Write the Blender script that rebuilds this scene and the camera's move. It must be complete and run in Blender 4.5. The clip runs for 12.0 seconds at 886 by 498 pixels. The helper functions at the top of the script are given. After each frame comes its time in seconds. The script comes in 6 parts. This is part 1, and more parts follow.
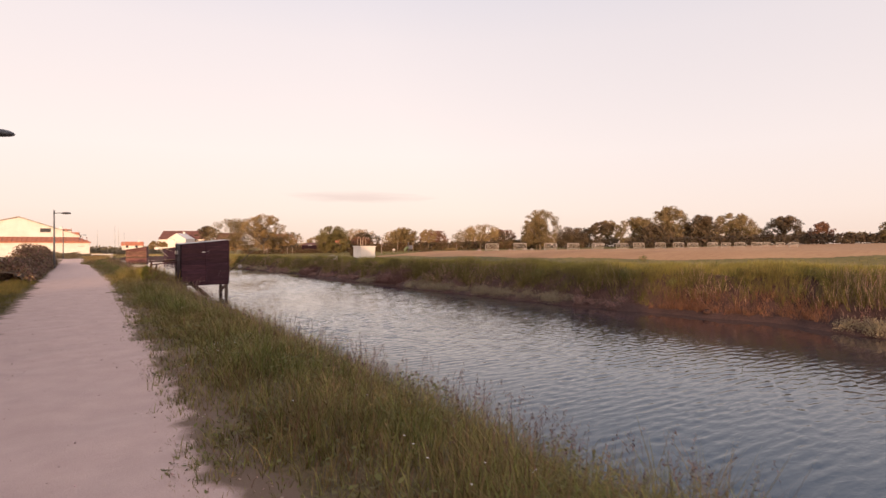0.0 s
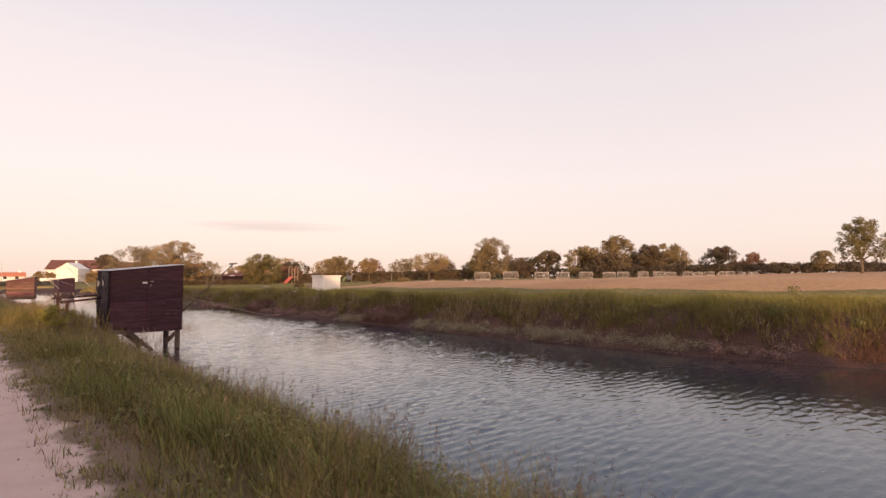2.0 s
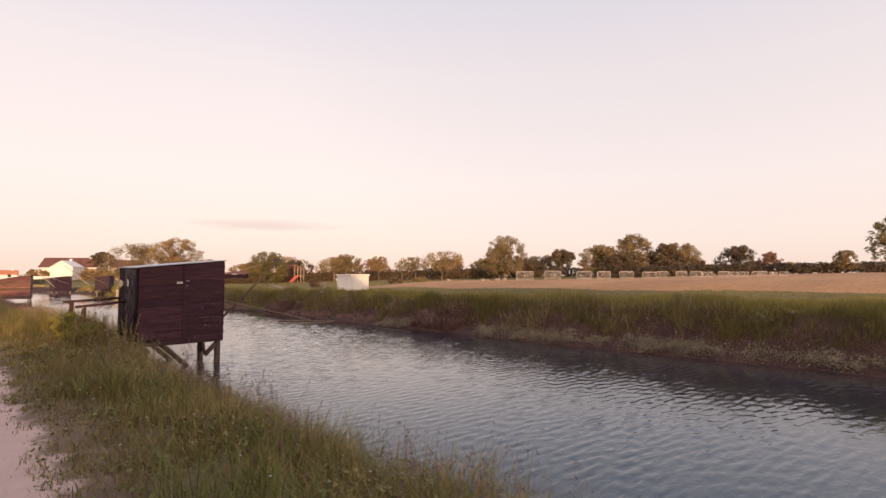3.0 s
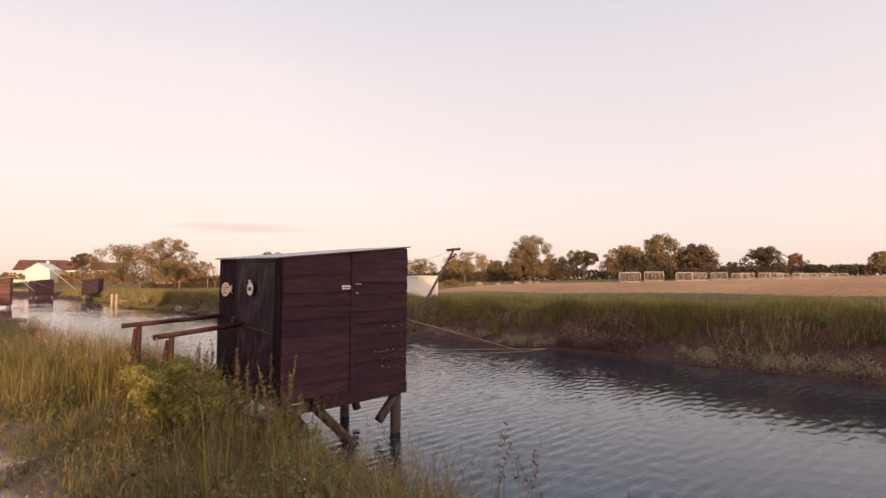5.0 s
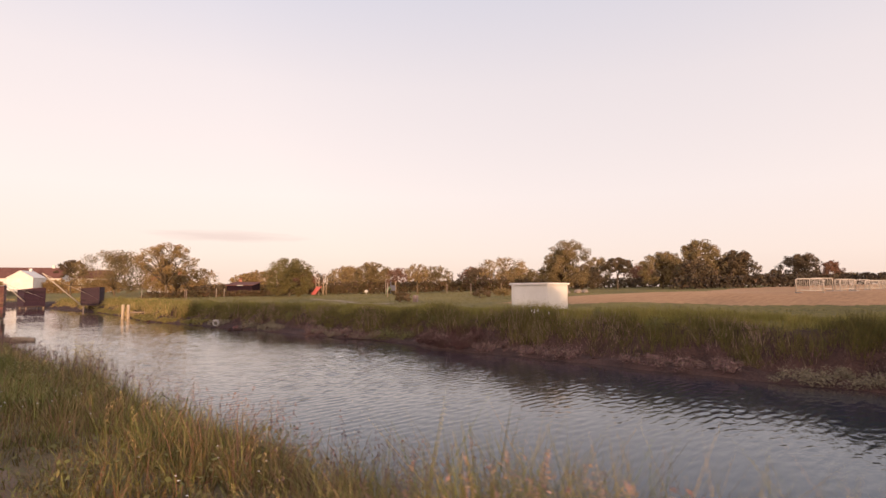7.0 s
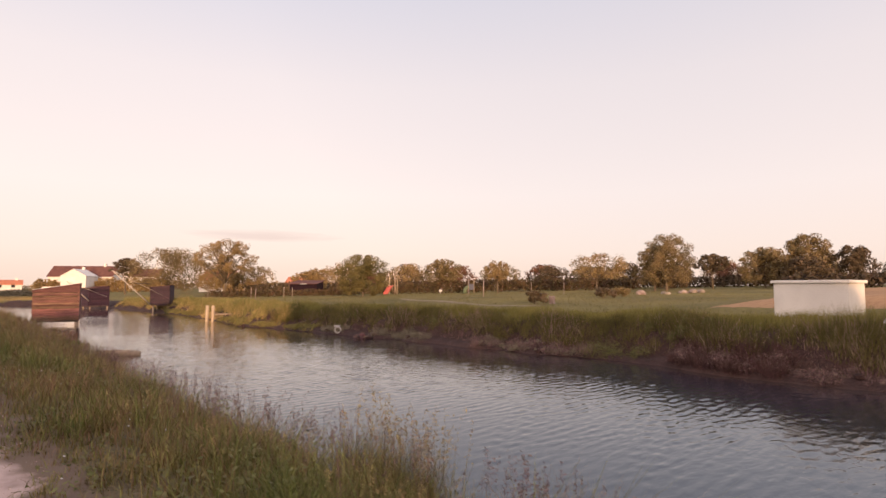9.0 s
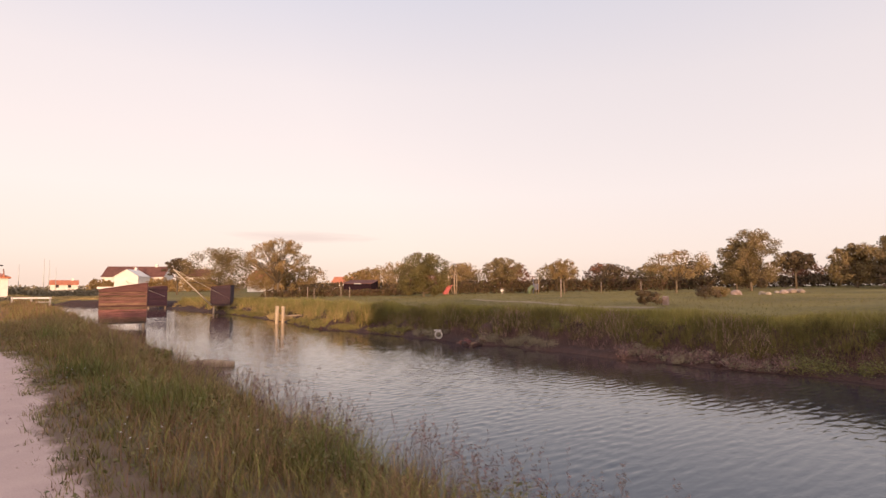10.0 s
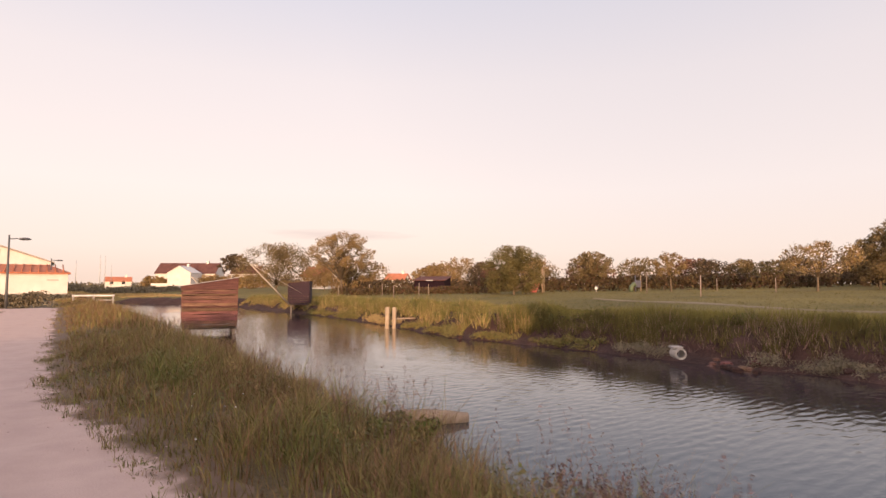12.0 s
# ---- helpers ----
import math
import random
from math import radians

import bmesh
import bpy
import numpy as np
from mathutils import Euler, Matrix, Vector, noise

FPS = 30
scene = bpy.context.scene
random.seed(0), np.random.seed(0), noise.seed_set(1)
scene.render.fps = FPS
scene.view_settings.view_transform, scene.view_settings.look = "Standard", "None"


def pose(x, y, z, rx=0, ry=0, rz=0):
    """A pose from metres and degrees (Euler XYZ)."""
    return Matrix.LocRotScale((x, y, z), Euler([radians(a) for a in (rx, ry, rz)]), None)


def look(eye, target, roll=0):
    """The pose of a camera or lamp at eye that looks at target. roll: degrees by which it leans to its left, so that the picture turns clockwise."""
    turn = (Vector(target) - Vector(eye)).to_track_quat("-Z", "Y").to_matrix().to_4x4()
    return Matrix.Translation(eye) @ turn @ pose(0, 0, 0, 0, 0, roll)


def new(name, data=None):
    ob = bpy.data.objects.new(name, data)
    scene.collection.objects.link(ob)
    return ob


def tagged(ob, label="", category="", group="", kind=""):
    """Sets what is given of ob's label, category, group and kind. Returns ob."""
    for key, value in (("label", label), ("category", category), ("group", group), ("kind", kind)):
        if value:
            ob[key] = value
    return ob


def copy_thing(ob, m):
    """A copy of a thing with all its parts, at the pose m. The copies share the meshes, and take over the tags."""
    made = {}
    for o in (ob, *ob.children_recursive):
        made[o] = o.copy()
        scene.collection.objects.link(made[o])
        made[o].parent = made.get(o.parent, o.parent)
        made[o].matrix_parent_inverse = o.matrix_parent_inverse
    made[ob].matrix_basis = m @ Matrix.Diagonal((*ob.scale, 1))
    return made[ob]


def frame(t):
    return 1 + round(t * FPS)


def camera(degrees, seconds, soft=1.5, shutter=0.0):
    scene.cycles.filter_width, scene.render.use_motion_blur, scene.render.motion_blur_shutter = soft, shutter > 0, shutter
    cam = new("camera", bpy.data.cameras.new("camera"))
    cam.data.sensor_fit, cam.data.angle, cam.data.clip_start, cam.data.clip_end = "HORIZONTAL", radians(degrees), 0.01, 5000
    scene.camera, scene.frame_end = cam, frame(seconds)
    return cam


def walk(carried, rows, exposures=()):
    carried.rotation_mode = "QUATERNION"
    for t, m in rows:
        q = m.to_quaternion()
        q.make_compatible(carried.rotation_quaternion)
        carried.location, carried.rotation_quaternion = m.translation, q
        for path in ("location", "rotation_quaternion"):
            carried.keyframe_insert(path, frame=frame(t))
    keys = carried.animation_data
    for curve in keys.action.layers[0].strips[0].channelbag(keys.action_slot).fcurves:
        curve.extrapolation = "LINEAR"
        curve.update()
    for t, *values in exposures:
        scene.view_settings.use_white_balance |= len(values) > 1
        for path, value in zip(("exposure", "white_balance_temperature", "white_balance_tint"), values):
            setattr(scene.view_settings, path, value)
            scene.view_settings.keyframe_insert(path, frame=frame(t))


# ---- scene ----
cam = camera(76.3, 12.0, soft=1.45, shutter=0.12)
PATH = [
    (0, (0.17, 3.082, 1.6), (1.483, 5.092, 1.594), -0.1),
    (0.5, (0.28, 5.468, 1.606), (1.736, 7.375, 1.633), -0.1),
    (1, (0.342, 7.916, 1.565), (1.885, 9.751, 1.661), -0.2),
    (1.5, (0.39, 10.272, 1.522), (1.962, 12.083, 1.637), -0.1),
    (2, (0.43, 12.647, 1.512), (2.027, 14.434, 1.636), -0.2),
    (2.5, (0.522, 15.048, 1.535), (2.131, 16.825, 1.658), -0.1),
    (4.5, (0.822, 24.35, 1.498), (2.466, 26.095, 1.621), -0.1),
    (5, (1.021, 26.815, 1.487), (2.69, 28.534, 1.621), -0.1),
    (5.5, (1.142, 29.197, 1.48), (2.832, 30.895, 1.628), -0.1),
    (6, (1.198, 31.57, 1.469), (2.9, 33.252, 1.633), -0.0),
    (6.5, (1.177, 33.992, 1.471), (2.89, 35.665, 1.642), -0.1),
    (8.5, (0.998, 43.78, 1.488), (2.678, 45.486, 1.649), -0.0),
    (9, (0.998, 46.141, 1.493), (2.615, 47.908, 1.66), 0.0),
    (9.5, (0.983, 48.754, 1.41), (2.543, 50.569, 1.579), 0.0),
    (10, (0.914, 51.136, 1.434), (2.413, 53.002, 1.602), -0.0),
    (10.5, (0.79, 53.497, 1.454), (2.255, 55.392, 1.608), -0.1),
    (11, (0.685, 55.876, 1.496), (2.105, 57.804, 1.648), -0.0),
    (11.5, (0.733, 58.267, 1.459), (2.124, 60.217, 1.615), 0.0),
    (12, (0.754, 60.578, 1.433), (2.129, 62.539, 1.589), 0.1),
]
walk(cam, [(t, look(eye, target, roll)) for t, eye, target, roll in PATH], exposures=((0, 0.04, 6700, 14), (12, 0.04, 6700, 14)))

# ---- world, sun, exposure ----
SUN_FROM = Vector((-0.55, -0.83, 0.0)).normalized()
SUN_UP = radians(5.0)
world = bpy.data.worlds.new("dusk")
scene.world = world
world.use_nodes = True
wt = world.node_tree
wt.nodes.clear()


def link(tree, a, b):
    tree.links.new(a, b)


def wnode(kind, **values):
    n = wt.nodes.new(kind)
    for k, v in values.items():
        n.inputs[k].default_value = v
    return n


sky = wt.nodes.new("ShaderNodeTexSky")
sky.sky_type, sky.sun_disc = "NISHITA", False
sky.sun_elevation = SUN_UP
sky.sun_rotation = math.atan2(SUN_FROM.x, SUN_FROM.y)
sky.dust_density, sky.air_density = 2.0, 0.8
coord = wt.nodes.new("ShaderNodeTexCoord")
sep = wt.nodes.new("ShaderNodeSeparateXYZ")
link(wt, coord.outputs["Generated"], sep.inputs[0])
# thin high haze: pale peach at the horizon, lilac grey higher up
haze = wt.nodes.new("ShaderNodeValToRGB")
ramp = haze.color_ramp
ramp.elements[0].position, ramp.elements[0].color = 0.0, (0.90, 0.70, 0.58, 1)
ramp.elements[1].position, ramp.elements[1].color = 1.0, (0.22, 0.34, 0.54, 1)
for at_, col in ((0.06, (0.95, 0.79, 0.70, 1)), (0.16, (0.96, 0.84, 0.785, 1)), (0.34, (0.86, 0.785, 0.78, 1)), (0.47, (0.70, 0.69, 0.76, 1)), (0.54, (0.40, 0.50, 0.70, 1)), (0.70, (0.20, 0.36, 0.64, 1))):
    e = ramp.elements.new(at_)
    e.color = col
link(wt, sep.outputs["Z"], haze.inputs[0])
# the sky round the low sun, behind the walker, is brighter
glow = wt.nodes.new("ShaderNodeVectorMath")
glow.operation = "DOT_PRODUCT"
glow.inputs[1].default_value = (-0.72, -0.66, 0.2)
link(wt, coord.outputs["Generated"], glow.inputs[0])
gmap = wt.nodes.new("ShaderNodeMapRange")
gmap.inputs[1].default_value, gmap.inputs[2].default_value = -0.35, 1.0
gmap.inputs[3].default_value, gmap.inputs[4].default_value = 0.0, 1.45
link(wt, glow.outputs["Value"], gmap.inputs[0])
# one flat streak of cloud low over the trees
az = wt.nodes.new("ShaderNodeMath")
az.operation = "ARCTAN2"
link(wt, sep.outputs["X"], az.inputs[0])
link(wt, sep.outputs["Y"], az.inputs[1])
comb = wt.nodes.new("ShaderNodeCombineXYZ")
link(wt, az.outputs[0], comb.inputs[0])
link(wt, sep.outputs["Z"], comb.inputs[1])
place = wt.nodes.new("ShaderNodeMapping")
place.vector_type = "TEXTURE"
place.inputs["Location"].default_value = (radians(24.5), 0.088, 0)
place.inputs["Scale"].default_value = (0.135, 0.0115, 1)
link(wt, comb.outputs[0], place.inputs[0])
cn = wnode("ShaderNodeTexNoise", Scale=1.6, Detail=4.0)
link(wt, place.outputs[0], cn.inputs["Vector"])
ln = wt.nodes.new("ShaderNodeVectorMath")
ln.operation = "LENGTH"
link(wt, place.outputs[0], ln.inputs[0])
cs = wt.nodes.new("ShaderNodeMath")
cs.operation = "MULTIPLY_ADD"
cs.inputs[1].default_value = -1.0
link(wt, ln.outputs["Value"], cs.inputs[0])
link(wt, cn.outputs[0], cs.inputs[2])
cm = wt.nodes.new("ShaderNodeMapRange")
cm.inputs[1].default_value, cm.inputs[2].default_value = -0.48, 0.25
cm.inputs[3].default_value, cm.inputs[4].default_value = 0.0, 0.34
link(wt, cs.outputs[0], cm.inputs[0])
cloud = wt.nodes.new("ShaderNodeMixRGB")
cloud.inputs["Color2"].default_value = (0.60, 0.42, 0.40, 1)
link(wt, cm.outputs[0], cloud.inputs["Fac"])
link(wt, haze.outputs[0], cloud.inputs["Color1"])
bg_sky = wnode("ShaderNodeBackground", Strength=0.02)
link(wt, sky.outputs[0], bg_sky.inputs["Color"])
# away from the sun the upper haze turns greyer
far_side = wt.nodes.new("ShaderNodeVectorMath")
far_side.operation = "DOT_PRODUCT"
far_side.inputs[1].default_value = (0.80, 0.35, 0.48)
link(wt, coord.outputs["Generated"], far_side.inputs[0])
fmap = wt.nodes.new("ShaderNodeMapRange")
fmap.inputs[1].default_value, fmap.inputs[2].default_value = 0.78, 1.0
fmap.inputs[3].default_value, fmap.inputs[4].default_value = 0.0, 0.30
link(wt, far_side.outputs["Value"], fmap.inputs[0])
greyer = wt.nodes.new("ShaderNodeMixRGB")
greyer.inputs["Color2"].default_value = (0.58, 0.57, 0.62, 1)
link(wt, fmap.outputs[0], greyer.inputs["Fac"])
link(wt, cloud.outputs[0], greyer.inputs["Color1"])
bg_haze = wnode("ShaderNodeBackground")
link(wt, greyer.outputs[0], bg_haze.inputs["Color"])
bg_glow = wnode("ShaderNodeBackground")
bg_glow.inputs["Color"].default_value = (1.0, 0.72, 0.50, 1)
link(wt, gmap.outputs[0], bg_glow.inputs["Strength"])
first_two = wt.nodes.new("ShaderNodeAddShader")
link(wt, bg_sky.outputs[0], first_two.inputs[0])
link(wt, bg_haze.outputs[0], first_two.inputs[1])
both = wt.nodes.new("ShaderNodeAddShader")
link(wt, first_two.outputs[0], both.inputs[0])
link(wt, bg_glow.outputs[0], both.inputs[1])
wout = wt.nodes.new("ShaderNodeOutputWorld")
link(wt, both.outputs[0], wout.inputs["Surface"])

sun = new("sun", bpy.data.lights.new("sun", "SUN"))
sun.data.energy, sun.data.angle, sun.data.color = 5.0, radians(0.6), (1.0, 0.63, 0.35)
to_sun = SUN_FROM * math.cos(SUN_UP) + Vector((0, 0, math.sin(SUN_UP)))
sun.matrix_world = Matrix.Translation((-60, -80, 40)) @ to_sun.to_track_quat("Z", "Y").to_matrix().to_4x4()


# ---- materials ----
def material(name, a, b, scale=8.0, rough=0.8, bump=0.2, fine=60.0, rand=0.0, island=False, stretch=(1, 1, 1), metal=0.0, depth=0.02, translucent=0.0, spec=0.3, only_fine=False):
    """Two tones mixed by a coarse and a fine noise, a bump from the fine one, an optional shift for each object or island."""
    m = bpy.data.materials.new(name)
    m.use_nodes = True
    t = m.node_tree
    p = t.nodes["Principled BSDF"]
    p.inputs["Roughness"].default_value, p.inputs["Metallic"].default_value = rough, metal
    p.inputs["Specular IOR Level"].default_value = spec
    tc = t.nodes.new("ShaderNodeTexCoord")
    mp = t.nodes.new("ShaderNodeMapping")
    mp.inputs["Scale"].default_value = stretch
    link(t, tc.outputs["Object"], mp.inputs[0])
    n1 = t.nodes.new("ShaderNodeTexNoise")
    n1.inputs["Scale"].default_value, n1.inputs["Detail"].default_value = scale, 5
    n2 = t.nodes.new("ShaderNodeTexNoise")
    n2.inputs["Scale"].default_value, n2.inputs["Detail"].default_value = fine, 4
    link(t, mp.outputs[0], n1.inputs["Vector"])
    link(t, mp.outputs[0], n2.inputs["Vector"])
    add = t.nodes.new("ShaderNodeMath")
    add.operation = "ADD"
    link(t, n1.outputs[0], add.inputs[0])
    link(t, n2.outputs[0], add.inputs[1])
    mr = t.nodes.new("ShaderNodeMapRange")
    mr.inputs[1].default_value, mr.inputs[2].default_value = 0.68, 1.32
    link(t, add.outputs[0], mr.inputs[0])
    mix = t.nodes.new("ShaderNodeMixRGB")
    mix.inputs[1].default_value, mix.inputs[2].default_value = (*a, 1), (*b, 1)
    link(t, mr.outputs[0], mix.inputs[0])
    colour = mix.outputs[0]
    if rand:
        if island:
            g = t.nodes.new("ShaderNodeNewGeometry")
            source = g.outputs["Random Per Island"]
        else:
            g = t.nodes.new("ShaderNodeObjectInfo")
            source = g.outputs["Random"]
        r = t.nodes.new("ShaderNodeMapRange")
        r.inputs[3].default_value, r.inputs[4].default_value = 1 - rand, 1 + rand
        link(t, source, r.inputs[0])
        hsv = t.nodes.new("ShaderNodeHueSaturation")
        link(t, r.outputs[0], hsv.inputs["Value"])
        link(t, colour, hsv.inputs["Color"])
        r2 = t.nodes.new("ShaderNodeMath")
        r2.operation = "FRACT"
        r3 = t.nodes.new("ShaderNodeMath")
        r3.operation = "MULTIPLY"
        r3.inputs[1].default_value = 17.3
        link(t, source, r3.inputs[0])
        link(t, r3.outputs[0], r2.inputs[0])
        r4 = t.nodes.new("ShaderNodeMapRange")
        r4.inputs[3].default_value, r4.inputs[4].default_value = 0.5 - 0.12 * rand, 0.5 + 0.06 * rand
        link(t, r2.outputs[0], r4.inputs[0])
        link(t, r4.outputs[0], hsv.inputs["Hue"])
        colour = hsv.outputs[0]
    link(t, colour, p.inputs["Base Color"])
    if bump:
        lift = n2.outputs[0] if only_fine else add.outputs[0]
        bp = t.nodes.new("ShaderNodeBump")
        bp.inputs["Strength"].default_value, bp.inputs["Distance"].default_value = bump, depth
        link(t, lift, bp.inputs["Height"])
        link(t, bp.outputs[0], p.inputs["Normal"])
    if translucent:
        tr = t.nodes.new("ShaderNodeBsdfTranslucent")
        link(t, colour, tr.inputs["Color"])
        ms = t.nodes.new("ShaderNodeMixShader")
        ms.inputs[0].default_value = translucent
        link(t, p.outputs[0], ms.inputs[1])
        link(t, tr.outputs[0], ms.inputs[2])
        link(t, ms.outputs[0], t.nodes["Material Output"].inputs["Surface"])
    return m




def gravel_material(m):
    """Earth creeps over the gravel towards the edges, in patches."""
    t = m.node_tree
    p = t.nodes["Principled BSDF"]
    base = p.inputs["Base Color"].links[0].from_socket
    at_ = t.nodes.new("ShaderNodeAttribute")
    at_.attribute_name = "verge"
    n = t.nodes.new("ShaderNodeTexNoise")
    n.inputs["Scale"].default_value, n.inputs["Detail"].default_value = 3.2, 6
    tc = t.nodes.new("ShaderNodeTexCoord")
    link(t, tc.outputs["Object"], n.inputs["Vector"])
    s = t.nodes.new("ShaderNodeMath")
    s.operation = "ADD"
    link(t, at_.outputs["Fac"], s.inputs[0])
    link(t, n.outputs[0], s.inputs[1])
    r = t.nodes.new("ShaderNodeMapRange")
    r.inputs[1].default_value, r.inputs[2].default_value = 0.84, 1.14
    link(t, s.outputs[0], r.inputs[0])
    mix = t.nodes.new("ShaderNodeMixRGB")
    mix.inputs[2].default_value = (0.165, 0.112, 0.078, 1)
    link(t, r.outputs[0], mix.inputs[0])
    link(t, base, mix.inputs[1])
    link(t, mix.outputs[0], p.inputs["Base Color"])
    return m


M_PATH = gravel_material(material("pale gravel", (0.435, 0.312, 0.270), (0.545, 0.396, 0.344), 2.6, 0.95, 0.8, 95.0, depth=0.008, only_fine=True))
M_PEBBLE = material("gravel stones", (0.26, 0.18, 0.145), (0.58, 0.44, 0.375), 3.0, 0.9, 0.2, 60.0, rand=0.4, island=True)
M_TRACK = material("sandy track", (0.17, 0.125, 0.075), (0.28, 0.21, 0.14), 1.0, 0.95, 0.4, 20.0)
M_SOIL = material("grassy soil", (0.075, 0.056, 0.028), (0.18, 0.13, 0.072), 1.6, 0.95, 0.8, 22.0, depth=0.05)
M_MUD = material("bank mud", (0.0221, 0.0102, 0.0085), (0.07225, 0.03655, 0.0289), 1.8, 0.9, 0.9, 14.0, depth=0.06)
M_GRASS = material("green grass", (0.1043, 0.09868, 0.02793), (0.2839, 0.2439, 0.07823), 0.8, 0.8, 0, 6.0, rand=0.42, island=True, translucent=0.25)
M_LUSH = material("fresh green grass", (0.0782, 0.0952, 0.02142), (0.1913, 0.1997, 0.05738), 0.8, 0.75, 0, 6.0, rand=0.35, island=True, translucent=0.25)
# darker copy of the grass: the occluded bank's shade is in its colour
M_GRASS_SHADE = material("grass darkened for shade", (0.06669, 0.06344, 0.0168), (0.1697, 0.1403, 0.042), 0.8, 0.8, 0, 6.0, rand=0.22, island=True, translucent=0.2)
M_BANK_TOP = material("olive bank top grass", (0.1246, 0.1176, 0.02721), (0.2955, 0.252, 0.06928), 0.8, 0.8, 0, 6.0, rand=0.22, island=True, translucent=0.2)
M_DRY = material("dry grass", (0.1564, 0.09632, 0.0462), (0.3128, 0.2021, 0.1008), 1.0, 0.85, 0, 6.0, rand=0.3, island=True, translucent=0.25)
M_SEED = material("seed heads", (0.10, 0.062, 0.055), (0.24, 0.155, 0.125), 3.0, 0.85, 0, 20.0, rand=0.4, island=True)
M_BRUSH = material("dead purple brown brush", (0.05625, 0.0285, 0.0255), (0.1425, 0.07875, 0.066), 1.5, 0.85, 0, 20.0, rand=0.35, island=True)
M_SORREL = material("reddish weed heads", (0.25, 0.165, 0.120), (0.44, 0.315, 0.235), 3.0, 0.85, 0, 20.0, rand=0.35, island=True, translucent=0.2)
M_WEED = material("weed leaves", (0.082, 0.086, 0.024), (0.195, 0.180, 0.062), 2.0, 0.7, 0, 9.0, rand=0.3, island=True, translucent=0.2)
M_SHRUB = material("yellow green leaves", (0.16, 0.155, 0.030), (0.34, 0.30, 0.072), 3.0, 0.6, 0, 12.0, rand=0.3, island=True, translucent=0.3)
M_GOLD_WEED = material("golden weed leaves", (0.19, 0.138, 0.042), (0.42, 0.30, 0.110), 2.0, 0.7, 0, 9.0, rand=0.4, island=True, translucent=0.25)
M_LEAF = material("tree leaves", (0.117, 0.08968, 0.03996), (0.2574, 0.1862, 0.09028), 0.35, 0.8, 0, 2.0, rand=0.15, island=True, translucent=0.25)
M_LEAF_OLIVE = material("olive leaves", (0.088, 0.076, 0.026), (0.185, 0.150, 0.058), 0.35, 0.8, 0, 2.0, rand=0.15, island=True, translucent=0.2)
M_LEAF_GOLD = material("golden green leaves", (0.1701, 0.1168, 0.0483), (0.3481, 0.2415, 0.1082), 0.35, 0.8, 0, 2.0, rand=0.15, island=True, translucent=0.25)
M_LEAF_DARK = material("dark evergreen leaves", (0.04896, 0.0364, 0.02013), (0.1152, 0.0812, 0.04618), 0.35, 0.8, 0, 2.0, rand=0.15, island=True, translucent=0.1)
M_LEAF_RED = material("rusty leaves", (0.11, 0.05676, 0.0342), (0.22, 0.1118, 0.0648), 0.35, 0.8, 0, 2.0, rand=0.15, island=True, translucent=0.2)
M_BRAMBLE = material("bramble leaves", (0.08, 0.058, 0.036), (0.20, 0.135, 0.085), 0.9, 0.7, 0, 5.0, rand=0.45, island=True, translucent=0.15)
M_BARK = material("bark", (0.07, 0.05, 0.035), (0.19, 0.145, 0.10), 3.0, 0.9, 0.6, 25.0, stretch=(1, 1, 0.3))
M_STUBBLE = material("stubble field", (0.253, 0.1328, 0.06287), (0.4048, 0.2294, 0.1121), 0.12, 0.95, 0.3, 3.0, stretch=(0.5, 2.0, 1))
M_LAWN = material("meadow", (0.0648, 0.054, 0.0121), (0.216, 0.162, 0.0396), 0.10, 0.95, 0.5, 4.0, depth=0.06)
M_TAR = material("tarred boards", (0.0215, 0.0084, 0.01122), (0.0774, 0.03024, 0.03864), 3.4, 0.72, 0.8, 34.0, rand=0.24, stretch=(0.6, 0.6, 5), depth=0.012, spec=0.2)
M_TAR_RED = material("red brown tarred boards", (0.0187, 0.0076, 0.01283), (0.04675, 0.01995, 0.03105), 3.0, 0.7, 0.5, 40.0, rand=0.25, stretch=(0.6, 0.6, 5), depth=0.012)
M_TAR_V = material("tarred uprights", (0.008663, 0.003802, 0.006521), (0.0231, 0.01003, 0.01568), 3.0, 0.75, 0.5, 40.0, rand=0.25, stretch=(5, 5, 0.5), depth=0.01, spec=0.12)
M_SHEET = material("black tarpaulin", (0.0125, 0.0058, 0.0108), (0.031, 0.0145, 0.0250), 1.4, 0.6, 0.4, 5.0, depth=0.04, spec=0.24)
M_RAIL = material("reddish brown rail wood", (0.026, 0.010, 0.008), (0.068, 0.027, 0.021), 6.0, 0.7, 0.4, 50.0, rand=0.15)
M_POST = material("wet grey piles", (0.040, 0.026, 0.020), (0.115, 0.080, 0.060), 5.0, 0.7, 0.6, 40.0, rand=0.2, stretch=(1, 1, 0.25))
M_PILE = material("weathered pale piles", (0.22, 0.16, 0.11), (0.42, 0.32, 0.23), 5.0, 0.85, 0.6, 40.0, rand=0.15, stretch=(1, 1, 0.25))
M_OLD = material("brown weathered boards", (0.050, 0.026, 0.019), (0.225, 0.122, 0.086), 3.0, 0.85, 0.9, 40.0, rand=0.38, stretch=(0.5, 0.5, 6), depth=0.012)
M_ZINC = material("corrugated roofing", (0.38, 0.36, 0.35), (0.58, 0.55, 0.53), 1.5, 0.55, 0.1, 30.0, metal=0.2, spec=0.5)
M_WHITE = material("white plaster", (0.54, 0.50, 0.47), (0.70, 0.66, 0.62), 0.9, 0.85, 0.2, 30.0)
M_SIGN = material("cream painted board", (0.50, 0.42, 0.31), (0.68, 0.59, 0.46), 5.0, 0.7, 0.1, 60.0)
M_SIGN_W = material("white painted board", (0.62, 0.57, 0.55), (0.74, 0.69, 0.66), 5.0, 0.6, 0.1, 60.0)
